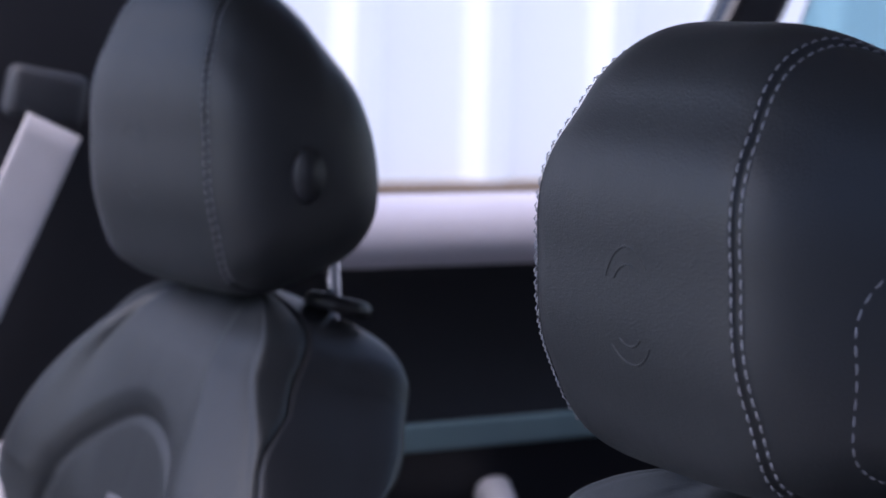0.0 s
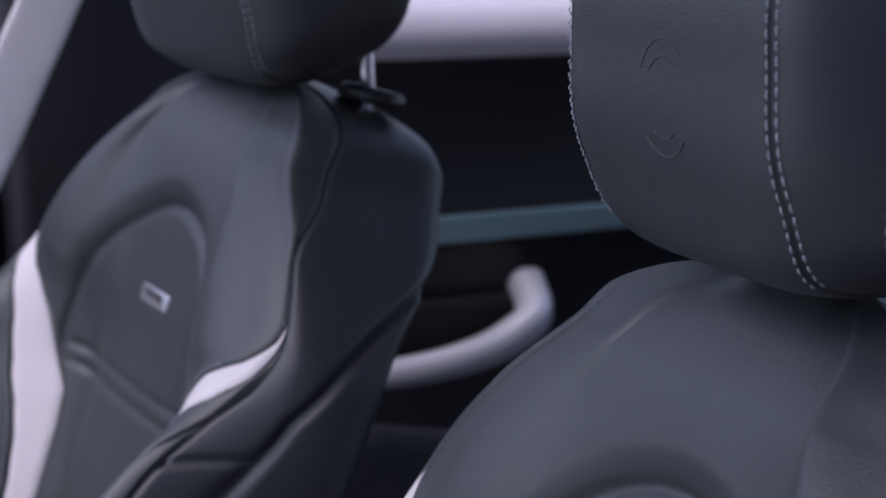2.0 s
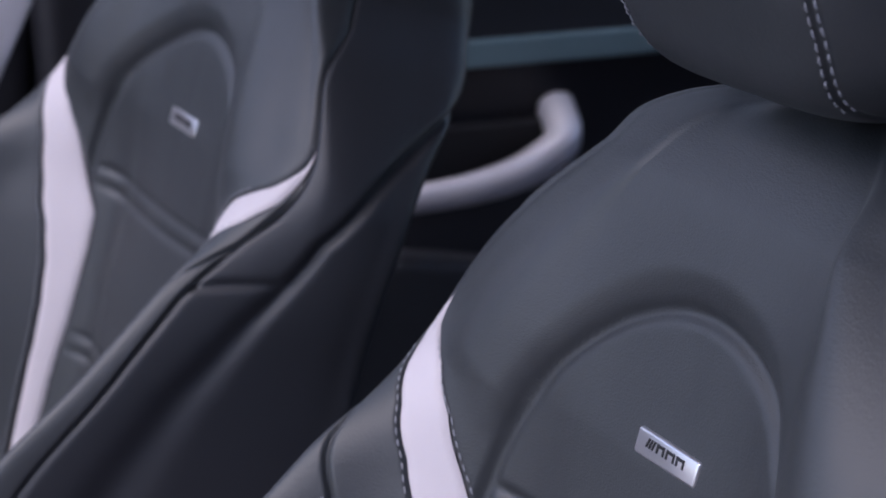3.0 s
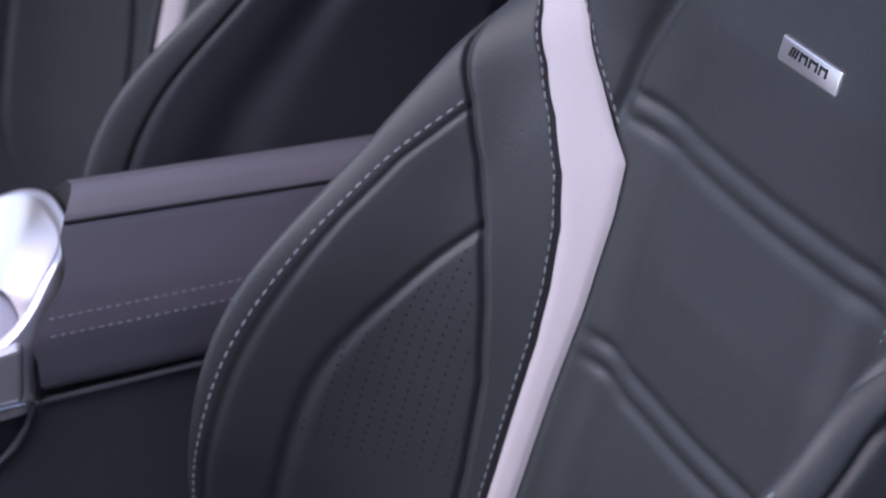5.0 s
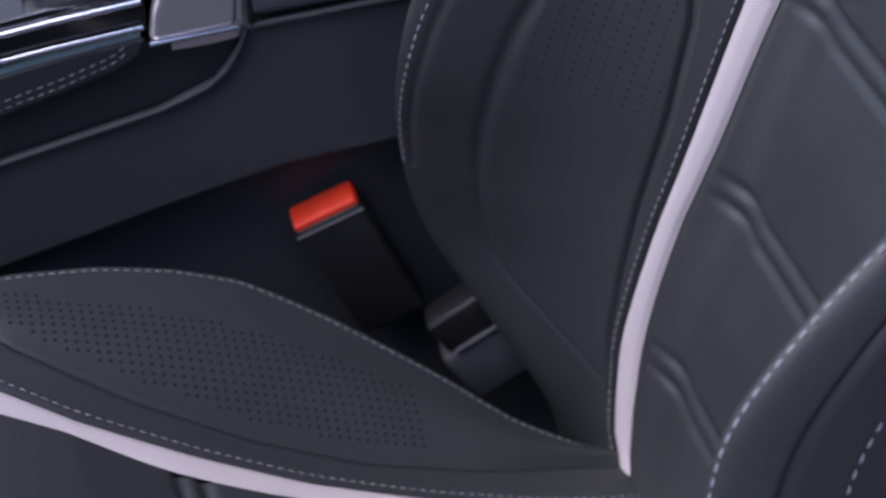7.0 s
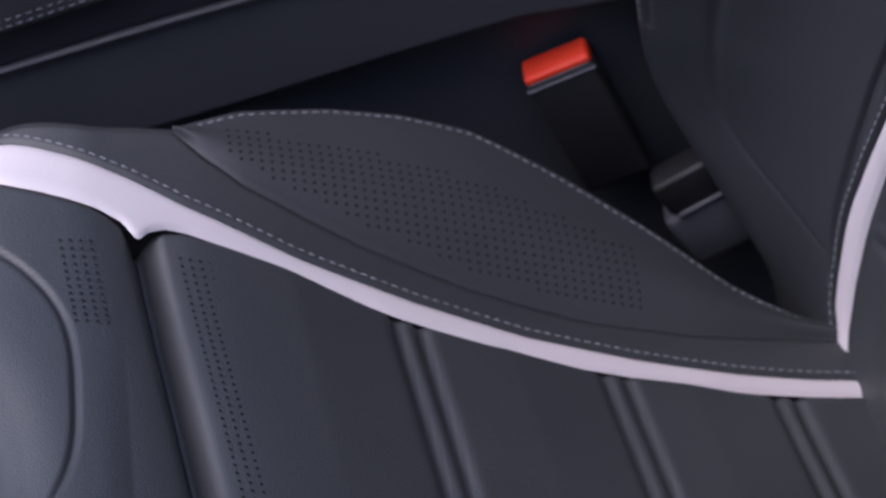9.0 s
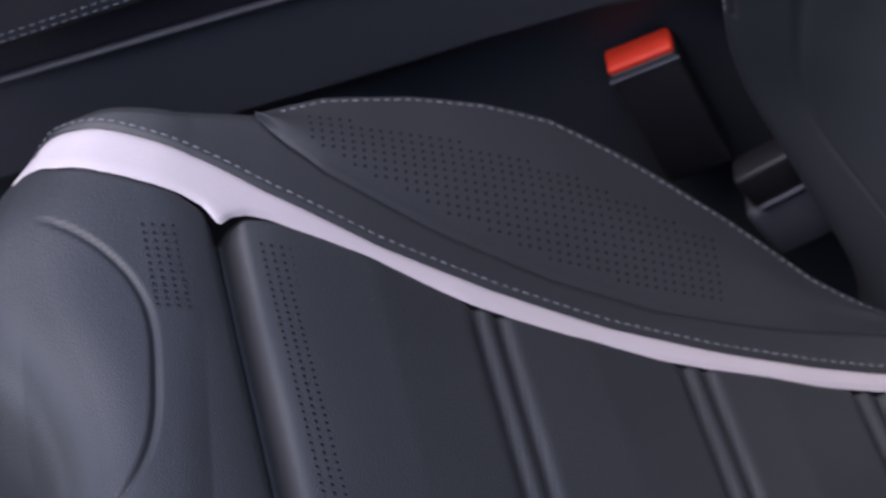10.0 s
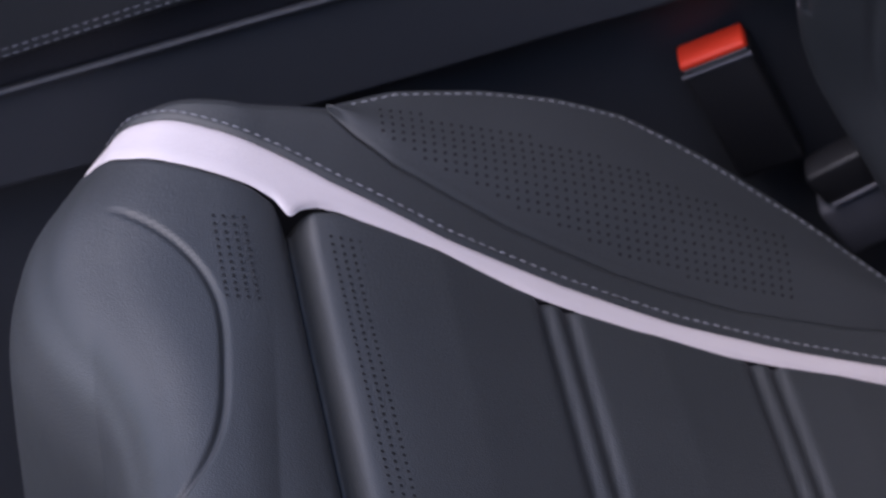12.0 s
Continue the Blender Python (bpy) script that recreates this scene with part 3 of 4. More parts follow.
        def valance(s, a, surf=surf, side=side):
            k = (s - CUSH_CREST(a)) / (2.0 - CUSH_CREST(a))
            P = surf(CUSH_CREST(a), a)
            P[..., 1] += side * 0.014 * (1 - np.exp(-k * 10))
            P[..., 2] -= 0.15 * k
            return P

        patch("cushion_side", valance, CUSH_CREST, lambda a: 2.0 + 0 * a, x, 40, LEATHER_SIDE, seat, side, rolled=(True, False))
        a = np.linspace(-0.56, 0.03, 200)
        P, n = on_surface(surf, CUSH_OUT(a) + 0.022, a, side)
        stitches("stripe_stitching", P, n, seat)
        a = np.linspace(-0.4, -0.01, 160)
        P, n = on_surface(surf, CUSH_CREST(a) - 0.012, a, side)
        stitches("crest_stitching", P, n, seat)
        q = []
        for i, x0 in enumerate(np.arange(-0.37, -0.12, 0.006)):
            lo, hi = CUSH_FOLD(x0), CUSH_CREST(x0)
            for s0 in np.arange(0.5, 1.0, 0.0175):
                if lo + 0.05 < s0 < lo + 0.05 + 0.62 * (hi - lo - 0.05):
                    q.append((s0, x0))
        qs, qx = np.array([z[0] for z in q]), np.array([z[1] for z in q])
        swell = 0.004 * np.sin(np.pi * np.clip((qs - CUSH_FOLD(qx)) / np.maximum(CUSH_CREST(qx) - CUSH_FOLD(qx), 0.01), 0, 1)) ** 2
        P, n = on_surface(surf, qs, qx, side, 0.0002)
        P = P + n * swell[:, None]
        dots("perforation", P, n, 0.00115, HOLE, seat)
    q = [(s0, x0 - 0.11 * 0.2 * s0) for s0 in np.arange(-0.6, 0.5, 0.028) for x0 in np.arange(-0.395, -0.365, 0.0056)]
    q += [(s0, x0 - 0.11 * 0.2 * s0) for s0 in np.arange(0.2, 0.52, 0.028) for x0 in np.arange(-0.46, -0.44, 0.0056)]
    P, n = on_surface(seat_signed, np.array([z[0] for z in q]), np.array([z[1] for z in q]), 1, 0.0008)
    dots("perforation", P, n, 0.0012, HOLE, seat)
    # badge
    bm = rounded_box((0.004, 0.056, 0.0135), 0.0018)
    for w in bm.verts:
        if w.co.z < -0.004:
            w.co.z -= 0.004 * (1 - (w.co.y / 0.028) ** 2)
    place = Matrix.Translation(Vector(BITE + 0.588 * BACK_UP + 0.003 * BACK_OUT)) @ pose(0, 0, 0, 0, 14.5, 0)
    badge = part("badge", moved(bm, place), SATIN, seat, "small curved silver badge")
    for i in range(3):
        bm = rounded_box((0.0006, 0.0016, 0.005), 0.0001, 1)
        for w in bm.verts:
            w.co.y -= w.co.z * 0.35
        part("badge_bar", moved(bm, place @ Matrix.Translation((-0.0022, 0.0165 - 0.0026 * i, 0.001))), INK, badge, smooth=False)
    for y0, w0 in ((0.005, 0.0068), (-0.004, 0.0075), (-0.013, 0.007)):
        bm = rounded_box((0.0006, w0, 0.0016), 0.0001, 1)
        part("badge_bar", moved(bm, place @ Matrix.Translation((-0.0022, y0, 0.0025))), INK, badge, smooth=False)
        for e in (-0.5, 0.5):
            bm = rounded_box((0.0006, 0.0014, 0.005), 0.0001, 1)
            part("badge_bar", moved(bm, place @ Matrix.Translation((-0.0022, y0 + e * (w0 - 0.0014), 0.001))), INK, badge, smooth=False)
    rest = build_headrest(seat)
    for y0 in (-0.082, 0.082):
        low = BITE + 0.768 * BACK_UP - 0.095 * BACK_OUT + np.array([0, y0, 0])
        top = low + np.array([-0.004, 0, 0.07])
        P = np.linspace(low, top, 8)
        cord("headrest_post", P, np.tile([0, 1.0, 0], (8, 1)), 0.006, CHROME, seat, 14)
        bm = bmesh.new()
        bmesh.ops.create_cone(bm, cap_ends=True, segments=24, radius1=0.027, radius2=0.024, depth=0.012)
        bmesh.ops.bevel(bm, geom=[e for e in bm.edges if e.calc_face_angle(0) > 0.5], offset=0.002, segments=2, affect="EDGES")
        part("post_collar", moved(bm, Matrix.Translation(Vector(low + 0.012 * BACK_UP)) @ pose(0, 0, 0, 0, 14.5, 0)), BUCKLE, seat)
    return seat


near_seat = build_seat()
tagged(near_seat, "black leather sports seat with pale stripes beside the red buckle")
far_seat = copy_thing(near_seat, pose(-0.0128, 0.6795, 0.0248) @ Matrix.Diagonal((1, -1, 1, 1)))
for piece in far_seat.children:
    if piece.name.startswith("headrest") and not piece.name.startswith("headrest_post"):
        # set a little higher and turned slightly inwards
        piece.matrix_basis = pose(0.2375, 0.0, 0.6976, 0, 0, -6.78) @ Matrix.Diagonal((0.68, 1.115, 1.061, 1)) @ pose(-0.25, 0, -0.7)
tagged(far_seat, "black leather sports seat with pale stripes beside the far door")


# ---- centre console ----
def slab(name, outline, y0, y1, mat, parent, label="", radius=0.004):
    """A plate of the given x, z outline from y0 to y1, with rounded edges."""
    bm = bmesh.new()
    lo = [bm.verts.new((a, y0, b)) for a, b in outline]
    face = bm.faces.new(lo)
    got = bmesh.ops.extrude_face_region(bm, geom=[face])
    for w in got["geom"]:
        if isinstance(w, bmesh.types.BMVert):
            w.co.y = y1
    bmesh.ops.recalc_face_normals(bm, faces=bm.faces[:])
    if radius:
        bmesh.ops.bevel(bm, geom=[e for e in bm.edges if e.calc_face_angle(0) > 0.9], offset=radius, segments=3, profile=0.5, affect="EDGES")
    ob = part(name, bm, mat, parent, label)
    for poly in ob.data.polygons:
        poly.use_smooth = False
    return ob


def build_console():
    con = thing("centre_console", "black centre console with leather armrest and satin metal surround", "car console")
    # lower side panel
    low = [(-0.95, -0.1), (-0.5, -0.015), (-0.342, 0.02), (-0.25, 0.042), (-0.174, 0.058), (-0.1, 0.063), (0.2, 0.07), (0.2, 0.172), (-0.188, 0.165), (-0.195, 0.16), (-0.2, 0.15), (-0.214, 0.132), (-0.25, 0.117), (-0.4, 0.087), (-0.61, 0.041), (-0.95, -0.03)]
    slab("side_panel", low, 0.272, 0.47, PLASTIC, con, radius=0.003)
    edge = [(-0.95, -0.03), (-0.61, 0.041), (-0.4, 0.087), (-0.25, 0.117), (-0.22, 0.128), (-0.207, 0.139), (-0.199, 0.151), (-0.193, 0.166)]
    ex = np.array(edge)
    tt = np.linspace(0, 1, len(edge))
    t2 = np.linspace(0, 1, 60)
    P = np.stack([np.interp(t2, tt, ex[:, 0]), np.full(60, 0.2695), np.interp(t2, tt, ex[:, 1])], 1)
    cord("panel_edge", P, np.tile([0, -1.0, 0], (60, 1)), 0.0022, PLASTIC, con, 8)
    P2 = np.array([(-0.19, 0.27, 0.1665), (-0.1, 0.27, 0.171), (0.2, 0.27, 0.178)])
    cord("panel_edge", P2, np.tile([0, -1.0, 0], (3, 1)), 0.0025, PLASTIC, con, 8)
    slab("knee_panel", [(-0.95, -0.02)] + edge[1:] + [(-0.2, 0.17), (-0.95, 0.1)], 0.2745, 0.46, TRIM_DARK, con, radius=0.002)
    slab("tunnel", [(-0.95, -0.45), (0.25, -0.45), (0.25, 0.06), (-0.2, 0.05), (-0.95, -0.09)], 0.3, 0.45, PLASTIC, con, radius=0)
    # stitched knee pad
    pad = slab("knee_pad", [(-0.95, 0.0), (-0.61, 0.066), (-0.4, 0.118), (-0.308, 0.141), (-0.272, 0.152), (-0.259, 0.16), (-0.2545, 0.172), (-0.3, 0.168), (-0.6, 0.12), (-0.95, 0.06)], 0.266, 0.3, LEATHER, con, "black leather knee pad with double stitching", 0.003)
    for off in (0.0, 0.005):
        line = np.array([(-0.6, 0.0725), (-0.4, 0.1245), (-0.308, 0.1475), (-0.276, 0.158), (-0.264, 0.167)]) + np.array([0.0, off])
        t = np.linspace(0, 1, 80)
        P = np.stack([np.interp(t, np.linspace(0, 1, 5), line[:, 0]), np.full(80, 0.2655), np.interp(t, np.linspace(0, 1, 5), line[:, 1])], 1)
        stitches("pad_stitching", P, np.tile([0, -1.0, 0], (80, 1)), pad)
    # bright rails and the gloss bands between
    for z0, r0 in ((0.1785, 0.0022), (0.196, 0.0022)):
        P = np.array([(-0.95, 0.266, z0 - 0.085), (-0.6, 0.266, z0 - 0.038), (-0.31, 0.266, z0 - 0.004), (-0.256, 0.266, z0 + 0.001)])
        t = np.linspace(0, 1, 40)
        P = np.stack([np.interp(t, np.linspace(0, 1, 4), P[:, c]) for c in range(3)], 1)
        cord("bright_rail", P, np.tile([0, -1.0, 0], (40, 1)), r0, CHROME, con, 10)
    slab("gloss_band", [(-0.95, 0.07), (-0.6, 0.122), (-0.31, 0.168), (-0.2535, 0.176), (-0.2535, 0.199), (-0.31, 0.193), (-0.6, 0.159), (-0.95, 0.113)], 0.2685, 0.46, GLOSS, con, radius=0.001)
    # teal glow below the lower rail, painted as a coloured strip without emission
    slab("painted_teal_glow", [(-0.95, 0.0665), (-0.6, 0.1215), (-0.31, 0.1665), (-0.258, 0.1725), (-0.258, 0.1765), (-0.31, 0.1705), (-0.6, 0.1285), (-0.95, 0.0735)], 0.2672, 0.3, TEAL, con, radius=0)
    # metal tray under the lever and its surround
    bm = bmesh.new()
    bmesh.ops.create_grid(bm, x_segments=40, y_segments=20, size=0.5)
    for w in bm.verts:
        a, b = w.co.x, w.co.y
        xx, yy = -0.4 + a * 0.45, 0.37 + b * 0.19
        w.co = Vector((xx, yy, 0.189 + 0.13 * min(0, xx + 0.31) + 0.006 * (abs(b) * 2) ** 6))
    part("tray", bm, BRUSHED, con, "brushed grey metal tray")
    th = np.linspace(-1.6, 1.75, 100)
    rows = []
    for a in th:
        rim = float(ramp(a, [(-1.6, 0.2025), (-1.3, 0.208), (-1.05, 0.224), (-0.86, 0.239), (-0.5, 0.25), (0, 0.254), (0.6, 0.247), (1.2, 0.228), (1.75, 0.215)]))
        ca, sa = math.cos(a), math.sin(a)
        ring = []
        for q in np.linspace(0, 1, 26):
            r = 1 - 0.4 * q
            if abs(a) < math.pi / 2:
                ex, ey = abs(ca) ** 0.75, math.copysign(abs(sa) ** 0.75, sa)
            else:
                ex, ey = -(abs(a) - math.pi / 2) * 0.7, math.copysign(1, sa)
            px, py = -0.239 + 0.088 * ex * (r if ex > 0 else 1), 0.347 + 0.08 * ey * r
            fall = 0.1 * q / 0.2 if q < 0.2 else 0.1 + 0.9 * ((q - 0.2) / 0.8) ** 0.85
            ring.append((px, py, rim + 0.004 * math.sin(min(1, q * 6) * math.pi / 2) - (rim - 0.188) * fall))
        rows.append([(ring[0][0] + 0.001, ring[0][1], 0.16)] + ring)
    V = np.array(rows)
    mesh_object("surround", V.reshape(-1, 3), grid_faces(len(th), 27), SATIN, con, "satin metal bowl-shaped surround")
    slab("surround_end", [(-0.2535, 0.1685), (-0.1995, 0.1715), (-0.1965, 0.211), (-0.21, 0.2085), (-0.225, 0.2055), (-0.238, 0.2035), (-0.246, 0.2005), (-0.25, 0.19)], 0.2635, 0.274, SATIN, con, "satin metal end piece", 0.0045)
    P = np.array([(-0.2535, 0.2632, 0.1685), (-0.1995, 0.2632, 0.1715)])
    cord("bright_rail", P, np.tile([0, -1.0, 0], (2, 1)), 0.0018, CHROME, con, 8)
    # lever
    bm = bmesh.new()
    bmesh.ops.create_uvsphere(bm, u_segments=32, v_segments=18, radius=0.5)
    for w in bm.verts:
        w.co = Vector((w.co.x * 0.104, w.co.y * 0.072, w.co.z * 0.046 * (0.75 if w.co.z > 0 else 1.1)))
    part("lever", moved(bm, pose(-0.277, 0.343, 0.228, 0, -8, 8)), CHROME, con, "polished rounded lever top")
    bm = bmesh.new()
    bmesh.ops.create_cone(bm, cap_ends=True, segments=32, radius1=0.022, radius2=0.018, depth=0.034)
    part("lever_base", moved(bm, pose(-0.3, 0.345, 0.205)), CHROME, con)
    # armrest
    xs = np.linspace(-0.2, 0.16, 70)
    rows = []
    for x0 in xs:
        zt = 0.29 - 0.01 * (x0 + 0.18)
        z0 = 0.174 + 0.03 * (x0 + 0.19)
        base = [(0.2705, z0), (0.2675, z0 + 0.004), (0.267, z0 + 0.035), (0.2735, zt - 0.056), (0.281, zt - 0.037), (0.2875, zt - 0.0215), (0.29, zt - 0.0175), (0.293, zt - 0.0135), (0.301, zt - 0.008), (0.318, zt - 0.0065), (0.345, zt - 0.016), (0.38, zt - 0.038), (0.405, zt - 0.05), (0.42, zt - 0.065), (0.425, zt - 0.085), (0.426, z0)]
        bx = np.array(base)
        tq = np.concatenate([np.linspace(0, len(bx) - 1, 60)])
        yy = np.interp(tq, np.arange(len(bx)), bx[:, 0])
        zz = np.interp(tq, np.arange(len(bx)), bx[:, 1])
        # front end hollowed to follow the round surround
        xx = np.full(60, x0)
        round_end = -0.237 + 0.089 * np.maximum(0, 1 - (np.abs(yy - 0.347) / 0.082) ** 2.667) ** 0.375
        front = np.where(np.abs(yy - 0.347) < 0.082, np.maximum(round_end, -0.192), -0.192)
        front = front + 0.018 * np.clip((zz - 0.2) / 0.06, 0, 1) * np.clip((0.286 - yy) / 0.012, 0, 1)
        u = (x0 + 0.2) / 0.36
        xx = front + (0.16 - front) * u
        rows.append(np.stack([xx, yy, zz], 1))
    V = np.array(rows)
    lip = V[0].copy()
    lip[:, 2] = 0.17
    arm = mesh_object("armrest", V.reshape(-1, 3), grid_faces(70, 60), ARM, con, "black leather armrest lid with double stitching")
    mesh_object("front_gap", np.concatenate([V[0], lip]), [(k + 1, k, 60 + k, 61 + k) for k in range(59)], SEAM_AND_SHADE, arm)
    P = V[:, 24].copy() + np.array([0, -0.0005, 0.0])
    cord("armrest_seam", P, np.tile([0, -0.7, 0.7], (70, 1)), 0.0013, SEAM_AND_SHADE, arm, 6)
    for dz in (0.001, -0.0105):
        P = np.stack([np.linspace(-0.18, 0.15, 60), np.full(60, 0.2668) + (0.0012 if dz > 0 else 0), 0.2215 + dz + 0.03 * np.linspace(0.01, 0.33, 60)], 1)
        stitches("armrest_stitching", P, np.tile([0, -1.0, 0.05], (60, 1)), arm, length=0.0036, gap=0.0022, width=0.0016)
    slab("armrest_gap", [(-0.19, 0.1655), (0.2, 0.173), (0.2, 0.185), (-0.19, 0.176)], 0.2765, 0.46, SEAM_AND_SHADE, con, radius=0)
    return con


build_console()


# ---- belt buckle and latch ----
def build_buckle():
    ob = thing("belt_buckle", "black seat belt buckle with red release button", "seat belt buckle")
    top = np.array([-0.147, 0.284, 0.009])
    axis = np.array([0.42, -0.02, -0.9])
    m = Matrix.Translation(Vector(top + 0.052 * axis / np.linalg.norm(axis))) @ pose(0, 0, 0, 0, -25, -8)
    bm = rounded_box((0.05, 0.026, 0.105), 0.005)
    for w in bm.verts:
        if w.co.z < 0:
            w.co.x *= 1 - 0.9 * abs(w.co.z)
    part("body", moved(bm, m), BUCKLE, ob)
    bm = rounded_box((0.047, 0.02, 0.012), 0.003)
    part("button", moved(bm, m @ Matrix.Translation((0, -0.001, 0.052)) @ pose(0, 0, 0, 14, 0, 0)), RED, ob, "red release button")
    bm = rounded_box((0.05, 0.002, 0.0025), 0.0008, 2)
    part("rim", moved(bm, m @ Matrix.Translation((0, -0.0128, 0.0465))), GREYPLAST, ob)
    return ob


build_buckle()


def build_anchor():
    ob = thing("belt_anchor", "dark grey plastic belt anchor cover beside the seat", "belt anchor")
    bm = rounded_box((0.055, 0.03, 0.05), 0.006)
    part("cover", moved(bm, pose(-0.04, 0.258, -0.118, 0, -34, -8)), DARKGREY, ob)
    bm = rounded_box((0.05, 0.026, 0.03), 0.004)
    part("cap", moved(bm, pose(-0.058, 0.258, -0.08, 0, -34, -8)), BUCKLE, ob)
    bm = rounded_box((0.042, 0.003, 0.003), 0.0008, 2)
    part("lip", moved(bm, pose(-0.051, 0.2435, -0.092, 0, -34, -8)), GREYPLAST, ob)
    return ob


build_anchor()


# ---- far rear door, pillar, belt ----
def build_rear_door():
    door = thing("door_rear", "dark rear door panel with teal inlay and metal pull handle", "car door", kind="structure")
    prof = [(1.2, -0.35), (1.075, -0.35), (1.07, -0.1), (1.075, 0.15), (1.085, 0.24), (1.09, 0.385), (1.086, 0.39), (1.086, 0.43), (1.09, 0.44), (1.082, 0.57), (1.064, 0.59)]
    path = np.array([(0.33, 0, 0), (0.9, 0, 0.0), (1.3, 0, 0.03), (1.8, 0, 0.05)])
    V = np.array([[(p[0], a, b + p[2]) for a, b in prof] for p in path])
    mesh_object("panel", V.reshape(-1, 3), grid_faces(4, len(prof)), TRIM_DARK, door)
    # top of the door: the light from the window is put into its pale colour
    top = [(1.064, 0.59), (1.057, 0.598), (1.053, 0.609), (1.055, 0.621), (1.062, 0.635), (1.075, 0.647), (1.097, 0.655), (1.14, 0.658), (1.2, 0.65)]
    V = np.array([[(p[0], a, b + p[2]) for a, b in top] for p in path])
    mesh_object("shoulder", V.reshape(-1, 3), grid_faces(4, len(top)), DOORTOP, door, "rounded door shoulder under the window, window light painted in as pale colour")
    slab("inlay", [(0.4, 0.392), (1.6, 0.402), (1.6, 0.432), (0.4, 0.421)], 1.0765, 1.1, TEAL, door, "teal metal trim inlay", 0.003)
    slab("pocket", [(0.42, 0.05), (0.9, 0.06), (0.9, 0.2), (0.62, 0.19), (0.5, 0.212), (0.42, 0.2)], 1.03, 1.1, PLASTIC, door, radius=0.012)
    t = np.linspace(0, 1, 40)
    hx = ramp(t, [(0, 0.46), (0.35, 0.575), (0.65, 0.65), (0.85, 0.69), (1, 0.7)])
    hz = ramp(t, [(0, 0.272), (0.35, 0.282), (0.65, 0.3), (0.85, 0.322), (1, 0.345)])
    hy = ramp(t, [(0, 1.03), (0.35, 1.02), (0.65, 1.025), (0.85, 1.04), (1, 1.08)])
    sweep("pull_handle", np.stack([hx, hy, hz], 1), np.array([superellipse(w0, w0 * 1.06, 2.4, 18) for w0 in np.linspace(0.013, 0.02, 40)]), SILVER, door, "satin metal pull handle")
    # solid near-black plate; its colour imitates the shade behind the handle
    slab("handle_shade", [(0.53, 0.27), (0.62, 0.28), (0.67, 0.3), (0.69, 0.335), (0.55, 0.335)], 1.068, 1.09, SEAM_AND_SHADE, door, radius=0.004)
    bm = rounded_box((0.07, 0.05, 0.6), 0.012)
    part("window_frame", moved(bm, pose(1.075, 1.12, 0.93, 0, 28, 0)), GLOSS, door)
    return door


build_rear_door()
pillar = thing("b_pillar", "black centre pillar trim behind the far seat", "pillar trim", kind="structure")
bm = rounded_box((0.2, 0.1, 1.5), 0.02)
part("trim", moved(bm, pose(0.25, 1.13, 0.4, 0, -4, 0)), TRIM_DARK, pillar)
belt = thing("seat_belt", "pale grey seat belt hanging from its guide on the pillar", "seat belt")
t = np.linspace(0.07, 1, 30)
P = np.stack([0.222 - 0.26 * t, 1.035 - 0.01 * np.sin(t * 3), 0.775 - 0.55 * t], 1)
sweep("webbing", P, superellipse(0.0012, 0.0275, 4, 12), WEB, belt, "pale grey belt webbing", up=(1, 0, 0.47))
bm = rounded_box((0.075, 0.03, 0.05), 0.01)
part("guide", moved(bm, pose(0.2, 1.052, 0.762, 0, 10, 0)), PLASTIC, belt)

# front door of the far side, floor, roof, rear bench
front_door = thing("door_front", "dark front door panel on the far side", "car door", kind="structure")
bm = rounded_box((1.3, 0.1, 0.95), 0.03)
part("panel", moved(bm, pose(-0.5, 1.16, 0.14)), TRIM_DARK, front_door)
slab("floor", [(-1.4, -0.48), (1.9, -0.48), (1.9, -0.44), (-1.4, -0.44)], -0.5, 1.2, CARPET, None, radius=0)
tagged(bpy.data.objects["floor"], "black carpeted car floor", "floor", kind="structure")
# out of view; front and side edges are placed to shade headrests and shoulders
roof = slab("ceiling", [(-0.2, 1.055), (-0.06, 1.07), (0.4, 1.1), (1.1, 1.09), (1.7, 1.02), (1.7, 1.05), (1.1, 1.12), (0.4, 1.13), (-0.06, 1.1), (-0.2, 1.085)], -0.4, 0.88, LINER, None, radius=0)
tagged(roof, "unseen grey headliner, its extent set to shade the seats", "headliner", kind="structure")
bench = thing("rear_bench", "black leather rear bench behind the front seats", "rear seat")
bm = rounded_box((0.5, 1.45, 0.25), 0.05)
part("cushion", moved(bm, pose(1.05, 0.37, -0.17)), LEATHER_SIDE, bench)
bm = rounded_box((0.16, 1.45, 0.65), 0.05)
part("backrest", moved(bm, pose(1.35, 0.37, 0.2, 0, 20, 0)), LEATHER_SIDE, bench)

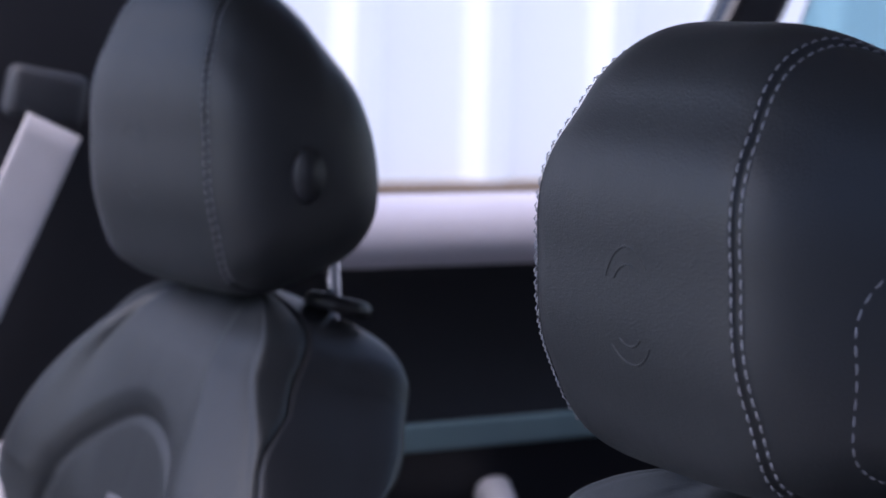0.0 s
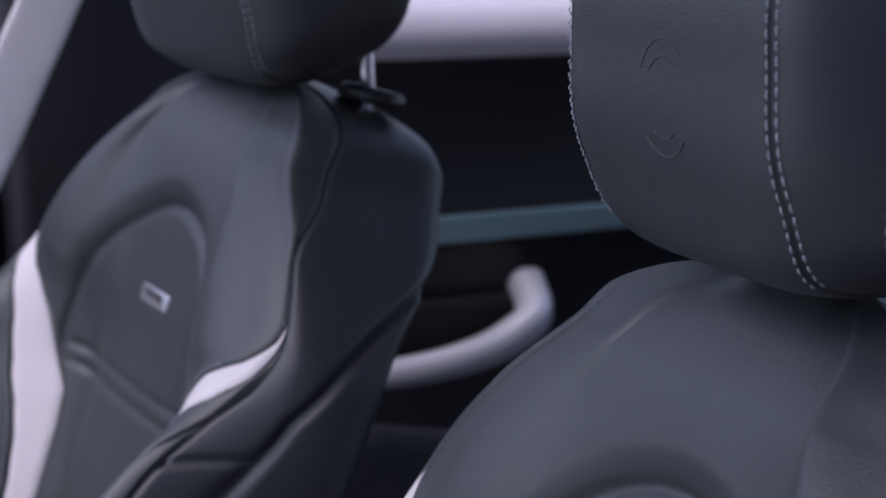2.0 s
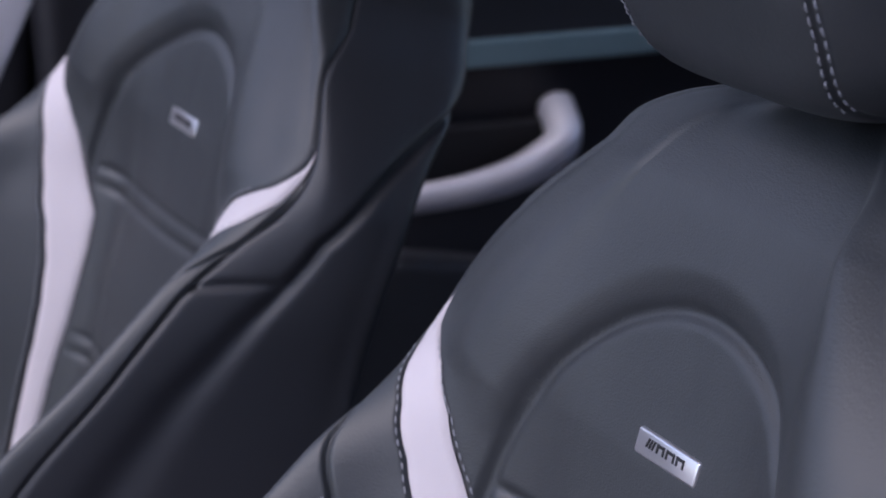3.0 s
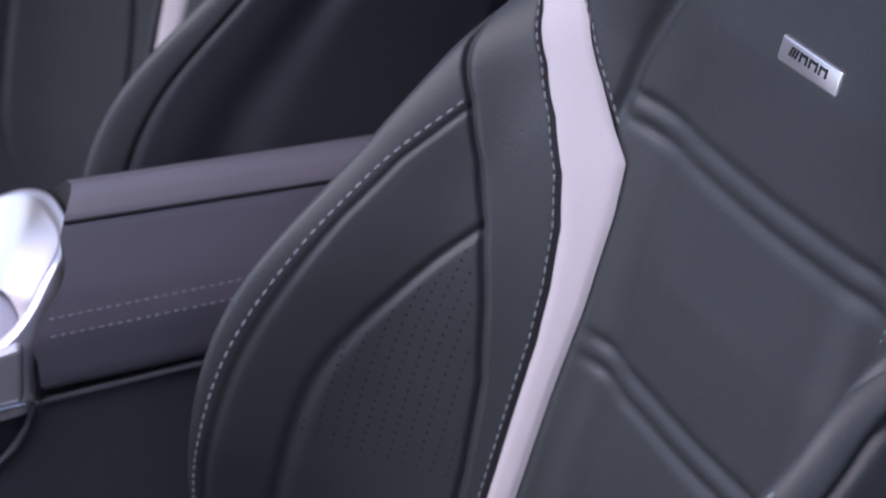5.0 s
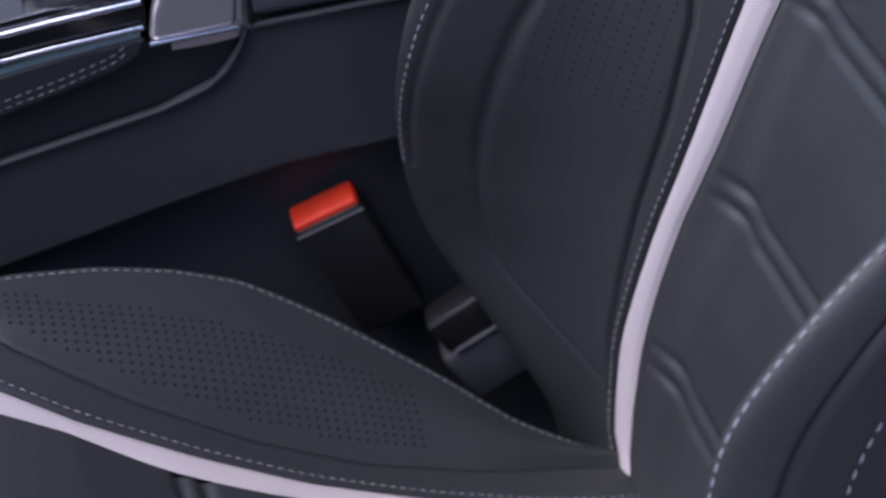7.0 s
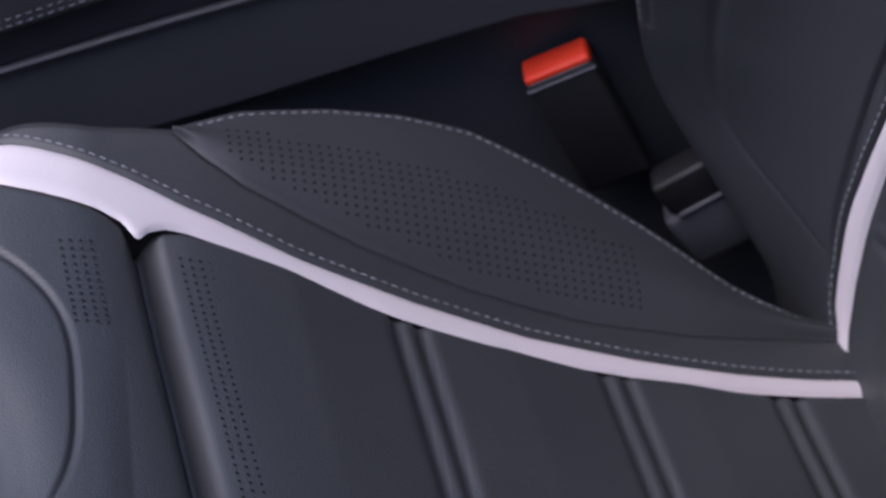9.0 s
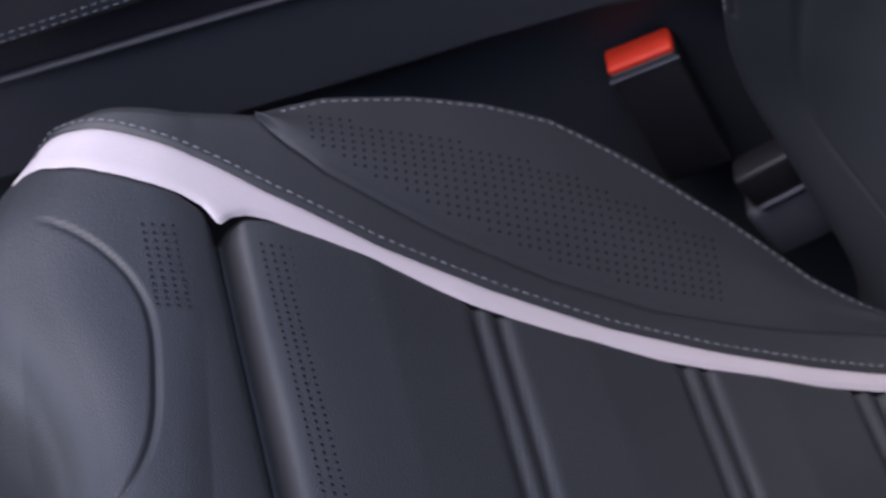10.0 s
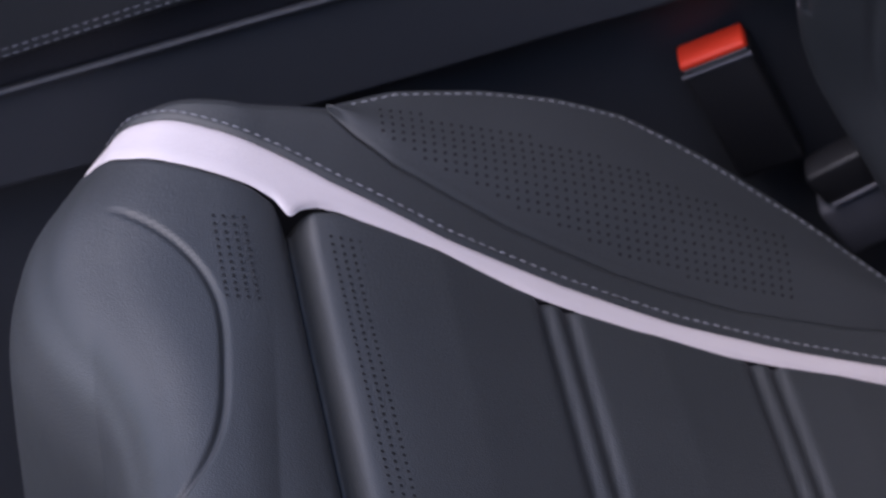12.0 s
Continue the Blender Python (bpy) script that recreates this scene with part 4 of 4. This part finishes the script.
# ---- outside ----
WALLWHITE = material("glowing_white_sheet", (0.8, 0.83, 0.88), 0.5, vary=0.04, vary_scale=2)
# the sheet is no lamp: its emission stands in for daylight falling on it
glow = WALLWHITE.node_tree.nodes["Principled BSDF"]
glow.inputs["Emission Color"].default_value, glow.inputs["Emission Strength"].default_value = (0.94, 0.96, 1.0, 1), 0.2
shed = thing("backdrop", "white ribbed wall outside, made to glow in place of daylight", "building wall", kind="structure")
xs = np.arange(-4, 9, 0.05)
zz = [(0.45, 0), (4.5, 0)]
off = np.where((np.arange(len(xs)) % 8) < 2, 0.05, 0.0)
V = np.array([[(a, 4.2 - o, z) for a, o in zip(xs, off)] for z in (0.425, 2.6)])
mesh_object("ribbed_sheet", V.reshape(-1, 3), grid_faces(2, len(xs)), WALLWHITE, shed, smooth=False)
BROWN = material("brown_sill", (0.35, 0.24, 0.16), 0.8, vary=0.2, vary_scale=4, grain=0.5, grain_scale=100)
slab("base_strip", [(-4, -0.2), (9, -0.2), (9, 0.42), (-4, 0.42)], 4.12, 4.3, BROWN, shed, radius=0)
GROUND = material("grey_paving", (0.3, 0.29, 0.29), 0.85, vary=0.15, vary_scale=3, grain=0.6, grain_scale=90)
bm = bmesh.new()
bmesh.ops.create_grid(bm, x_segments=4, y_segments=4, size=300)
tagged(part("ground", moved(bm, pose(0, 0, -0.75)), GROUND, None), "grey paved ground outside", "ground", kind="structure")

# unseen wall, added only to hold back sky light from the near side
shade_wall = slab("wall_near_shade", [(-6, -0.75), (7, -0.75), (7, 2.3), (-6, 2.3)], -2.9, -2.7, material("dim_grey_wall", (0.13, 0.13, 0.14), 0.8, vary=0.1, vary_scale=2), None, radius=0)
tagged(shade_wall, "unseen dim wall added to shade the car's near side", "wall", kind="structure")

# tinted quarter glass behind the rear door
pane_mat = bpy.data.materials.new("tinted_glass")
pane_mat.use_nodes = True
pg = pane_mat.node_tree.nodes["Principled BSDF"]
pg.inputs["Base Color"].default_value, pg.inputs["Transmission Weight"].default_value, pg.inputs["Roughness"].default_value, pg.inputs["IOR"].default_value = (0.3, 0.52, 0.58, 1), 1.0, 0.02, 1.45
pane = slab("window_quarter", [(1.05, 0.68), (1.9, 0.72), (1.75, 1.05), (1.2, 1.07)], 1.118, 1.123, pane_mat, None, radius=0)
pane.visible_shadow = False
tagged(pane, "teal tinted rear quarter window glass", "window", kind="structure")
